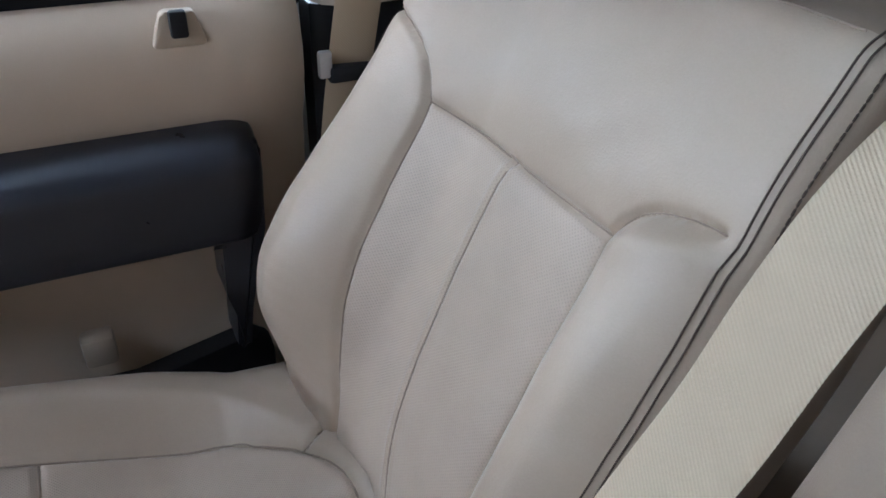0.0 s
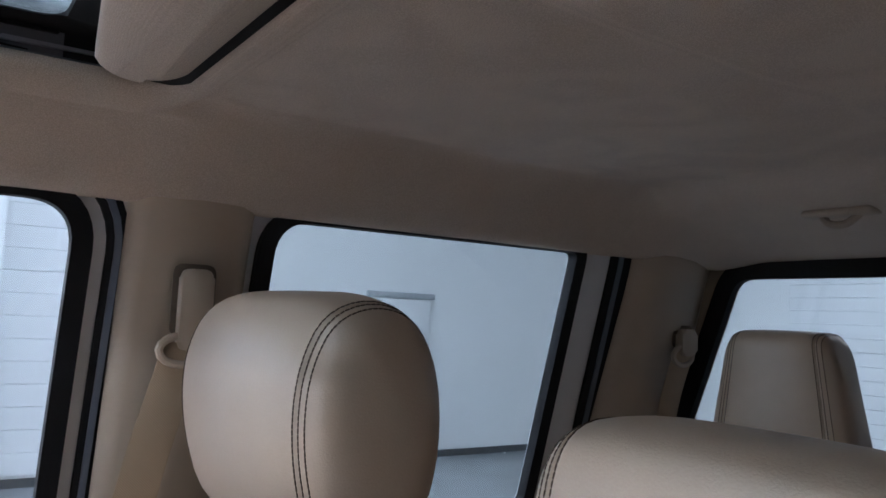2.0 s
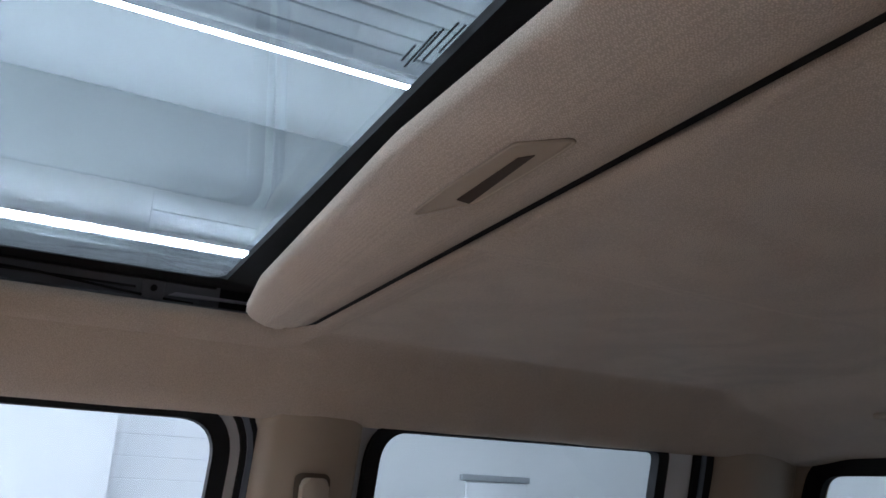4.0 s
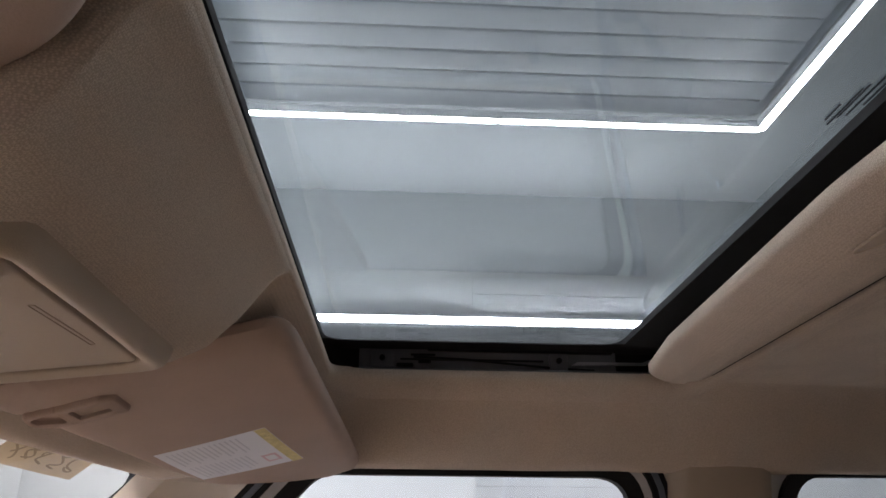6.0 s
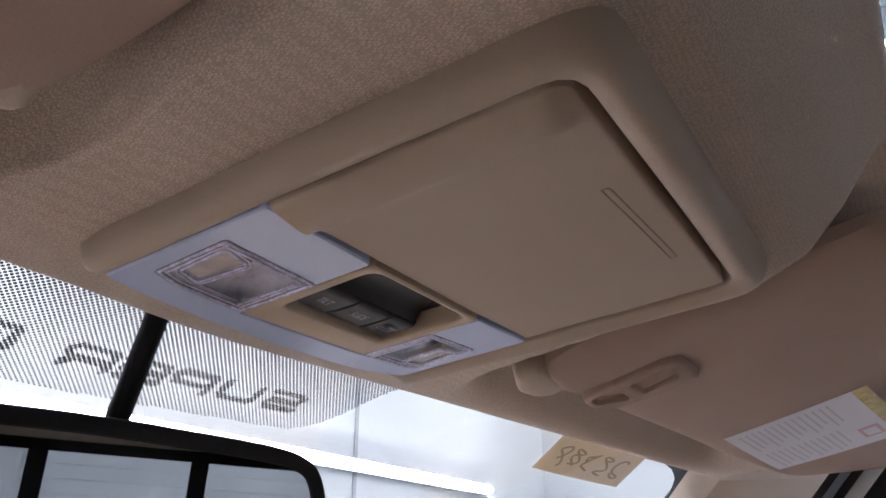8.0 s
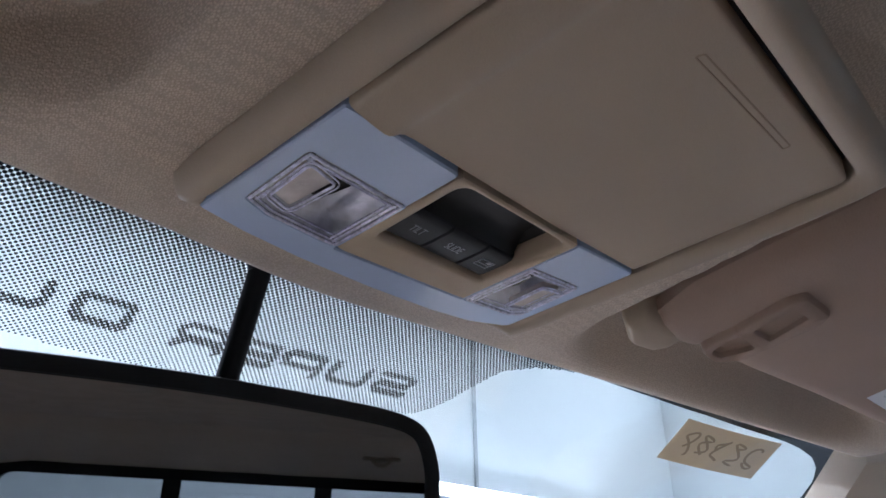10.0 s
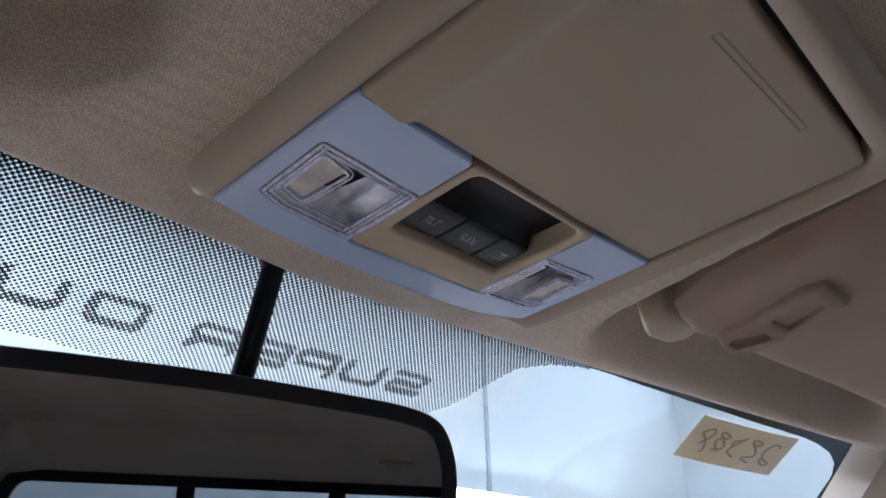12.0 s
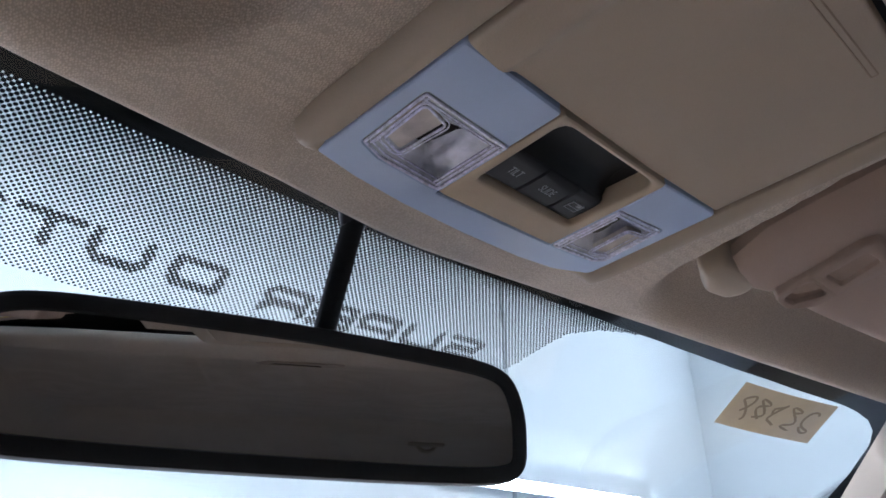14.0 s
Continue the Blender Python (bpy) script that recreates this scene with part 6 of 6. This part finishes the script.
# block shapes of the print, seen from behind: strokes in the glass's own plane
LW, LH = 0.034, 0.0205
FRAME = [((0, 0), (LW, 0)), ((LW, 0), (LW, LH)), ((LW, LH), (0.005, LH)), ((0.005, LH), (0, LH - 0.005)), ((0, LH - 0.005), (0, 0.005)), ((0, 0.005), (0.005, 0))]
OPEN_LOW = [((0, 0), (0, LH - 0.005)), ((0, LH - 0.005), (0.005, LH)), ((0.005, LH), (LW - 0.005, LH)), ((LW - 0.005, LH), (LW, LH - 0.005)), ((LW, LH - 0.005), (LW, 0))]
WAVE = [((0, 0), (LW - 0.004, 0)), ((LW - 0.004, 0), (LW, 0.004)), ((LW, 0.004), (LW - 0.003, LH / 2)), ((LW - 0.003, LH / 2), (0.003, LH / 2)), ((0.003, LH / 2), (0, LH - 0.004)), ((0, LH - 0.004), (0.004, LH)), ((0.004, LH), (LW, LH))]
FLAG = [((LW, LH), (LW, 0)), ((LW, 0), (0.004, 0)), ((0.004, 0), (0, 0.004)), ((0, 0.004), (0.003, LH * 0.6)), ((0.003, LH * 0.6), (LW, LH * 0.6))]
COMB = [((LW, 0), (LW, LH)), ((LW, 0), (0, 0)), ((LW, LH / 2), (0, LH / 2)), ((LW, LH), (0, LH))]
FLAGLEG = FLAG + [((LW * 0.3, LH * 0.6), (0, LH))]
TEE = [((0, 0), (LW, 0)), ((LW / 2, 0), (LW / 2, LH))]
FORK = [((0, 0), (LW / 2, LH / 2)), ((LW, 0), (LW / 2, LH / 2)), ((LW / 2, LH / 2), (LW / 2, LH))]
SHAPES = [(0.1975, WAVE), (0.150, OPEN_LOW), (0.1035, FLAG), (0.060, COMB), (0.0165, FLAGLEG), (-0.0545, FRAME), (-0.108, OPEN_LOW), (-0.1525, TEE), (-0.199, FORK)]
S_TOP, SLANT = 0.1005, 0.14
STROKES = []
for x0, strokes in SHAPES:
    s0 = S_TOP - 0.03 * max(0.0, x0 - 0.06)
    STROKES.append([[(x0 + a + SLANT * b, s0 + b), (x0 + c + SLANT * d, s0 + d)] for (a, b), (c, d) in strokes])


# dotted band that thins out away from the roof; the print is the same dots grown together
def band_low(x):
    a = abs(x)
    return float(np.interp(a, [0, 0.255, 0.276, 0.285, 0.2915, 0.2985, 0.307, 0.332, 0.366, 0.41], [0.152, 0.143, 0.127, 0.110, 0.088, 0.066, 0.056, 0.0435, 0.037, 0.033]))


PITCH = 0.0040
dot_x, dot_s = [], []
row, s = 0, 0.020
while s < 0.152:
    for k in range(-int(0.42 / PITCH), int(0.42 / PITCH) + 1):
        x = (k + 0.5 * (row % 2)) * PITCH
        if s < band_low(x):
            dot_x.append(x)
            dot_s.append(s)
    s += PITCH / 2
    row += 1
dot_x, dot_s = np.array(dot_x), np.array(dot_s)
owner = np.full(len(dot_x), -1)
for k, strokes in enumerate(STROKES):
    owner[line_distance(dot_x, dot_s, strokes) < 0.0034] = k
deep = np.array([s - edge_s(x) for x, s in zip(dot_x, dot_s)])
size = np.interp(deep, [-0.004, 0.002, 0.010, 0.022, 0.045, 0.080, 0.120], [0.00172, 0.00152, 0.00136, 0.00124, 0.00112, 0.00098, 0.00086])
size = np.where(owner >= 0, 0.00148, size)


def dot_mesh(pick):
    dv, df = [], []
    for x, s, r in zip(dot_x[pick], dot_s[pick], size[pick]):
        o = len(dv)
        for q in range(8):
            dv.append(screen_pt(x + r * math.cos((q + 0.5) * math.pi / 4), s + r * math.sin((q + 0.5) * math.pi / 4), 0.0011))
        df.append(tuple(range(o, o + 8)))
    return dv, df


dots = part("dot_band", dot_mesh(owner < 0), FRIT, windscreen, "fading band of black dots", smooth=False)
dots["kind"] = "stuff"
for k in range(len(SHAPES)):
    part("block_shape", dot_mesh(owner == k), FRIT, windscreen, "dark blocky printed shape of merged dots", smooth=False)

# paper tag with handwriting, stuck to the glass
TAGC = ((0.5863, 0.0648), (0.7570, 0.0870), (0.7880, 0.1648), (0.6168, 0.1393))
tag = thing("paper_tag", (0.58, 0.77, 1.14), "small brown paper tag with illegible marker strokes on the windscreen", "paper tag")


def tag_pt(u, v, off):
    a, b, c, d = TAGC
    x = (a[0] * (1 - u) + b[0] * u) * (1 - v) + (d[0] * (1 - u) + c[0] * u) * v
    q = (a[1] * (1 - u) + b[1] * u) * (1 - v) + (d[1] * (1 - u) + c[1] * u) * v
    return screen_pt(x, q, off)


n = 8
vv = [tag_pt(i / n, j / n, 0.0016) for i in range(n + 1) for j in range(n + 1)] + [tag_pt(i / n, j / n, 0.0010) for i in range(n + 1) for j in range(n + 1)]
K = (n + 1) ** 2
ff = [(i * (n + 1) + j, i * (n + 1) + j + 1, (i + 1) * (n + 1) + j + 1, (i + 1) * (n + 1) + j) for i in range(n) for j in range(n)]
ff += [tuple(k + K for k in f[::-1]) for f in ff]
part("tag_paper", (vv, ff), TAG, tag)
for k in range(5):
    cu_, ph = 0.16 + 0.17 * k, 1.7 * k
    pts = [(cu_ + 0.055 * math.sin(a * (2 + k % 2) + ph), 0.50 + 0.26 * math.cos(a + 0.6 * k) + 0.04 * math.sin(3 * a + ph)) for a in np.linspace(0.3, 5.2, 22)]
    rg = []
    for (a0, b0), (a1, b1) in zip(pts, pts[1:]):
        n_ = Vector((-(b1 - b0), (a1 - a0) * 2.4)).normalized() * 0.013
        rg.append([tag_pt(a0 - n_.x, b0 - n_.y * 2, 0.0021), tag_pt(a0 + n_.x, b0 + n_.y * 2, 0.0021)])
    part("scribble", loft(rg, closed=False), INK, tag, "illegible marker scribble", smooth=False)


# ---- rear-view mirror ----
mirror = thing("rear_view_mirror", (-0.02, 0.82, 1.06), "wide black rear-view mirror on a stalk from the windscreen", "mirror")
MC = Vector((-0.02, 0.812, 1.056))
MN = Vector((-0.3106, -0.9485, -0.0565)).normalized()
MX = Vector((0.95, -0.31, 0.0)).normalized()
MX = (MX - MN * MX.dot(MN)).normalized()
MZ = MX.cross(MN) * -1
if MZ.z < 0:
    MZ = -MZ


def mir(u, v, d):
    return MC + MX * u + MZ * v + MN * d


face = chaikin([(-0.168, -0.034), (-0.145, -0.0385), (-0.07, -0.040), (0.024, -0.0405), (0.100, -0.0400), (0.134, -0.0375), (0.1455, -0.028), (0.1465, -0.010), (0.146, 0.006), (0.140, 0.024), (0.130, 0.033), (0.112, 0.0372), (0.074, 0.040), (0.0, 0.0435), (-0.07, 0.0435), (-0.135, 0.0425), (-0.160, 0.036), (-0.172, 0.016), (-0.174, -0.012)], 3)
rings = []
for d_, z_ in ((-0.0112, 0.0015), (-0.0100, 0.0042), (-0.0045, 0.0050), (-0.0012, 0.0035), (0.0, 0.0), (-0.002, -0.008), (-0.012, -0.020), (-0.026, -0.027)):
    rings.append([mir(u, v, z_) for u, v in offset_loop(face, d_)])
part("housing", loft(rings, cap=False), BLACK_PLASTIC, mirror, "black plastic housing")
back_cap = [mir(u, v, -0.026) for u, v in offset_loop(face, -0.026)]
part("housing_back", (back_cap, [tuple(range(len(back_cap)))]), BLACK_PLASTIC, mirror, smooth=False)
gf = offset_loop(face, -0.0100)
part("mirror_glass", ([mir(u, v, 0.0024) for u, v in gf], [tuple(range(len(gf)))]), MIRROR, mirror, "darkened mirror glass", smooth=False)
part("stalk", tube(smooth_path([(-0.013, 0.774, 1.174), Vector((-0.013, 0.774, 1.174)).lerp(mir(0.012, 0.02, -0.02), 0.5), mir(0.012, 0.02, -0.02)], 6), 0.0066, 10), BLACK, mirror, "black ribbed stalk")
STALK_TOP, STALK_END = Vector((-0.013, 0.774, 1.174)), mir(0.012, 0.02, -0.02)
rings = []
for k, r in ((-0.06, 0.0125), (0.04, 0.0125), (0.10, 0.0118), (0.16, 0.0092), (0.20, 0.0072)):
    c = STALK_TOP.lerp(STALK_END, k)
    rings.append([c + Vector((math.cos(a) * r, math.sin(a) * r * 0.8, 0.0)) for a in np.linspace(0, 2 * math.pi, 17)[:-1]])
part("stalk_collar", loft(rings, cap=True), BLACK_PLASTIC, mirror, "black flared collar")

# ---- coat hook under the rear roof lining ----
coat = thing("coat_hook", (0.33, -0.885, 1.19), "small beige coat hook under the rear roof lining", "coat hook")
HZ = head_z(0.335, -0.88)
part("hook_plate", box_geo((0.285, -0.90, HZ - 0.007), (0.385, -0.865, HZ + 0.004), 0.006, 3), BEIGE, coat)
part("hook_arm", tube(smooth_path([(0.31, -0.885, HZ - 0.004), (0.325, -0.878, HZ - 0.018), (0.345, -0.875, HZ - 0.018), (0.36, -0.882, HZ - 0.006)], 5), 0.0055, 8), BEIGE, coat)
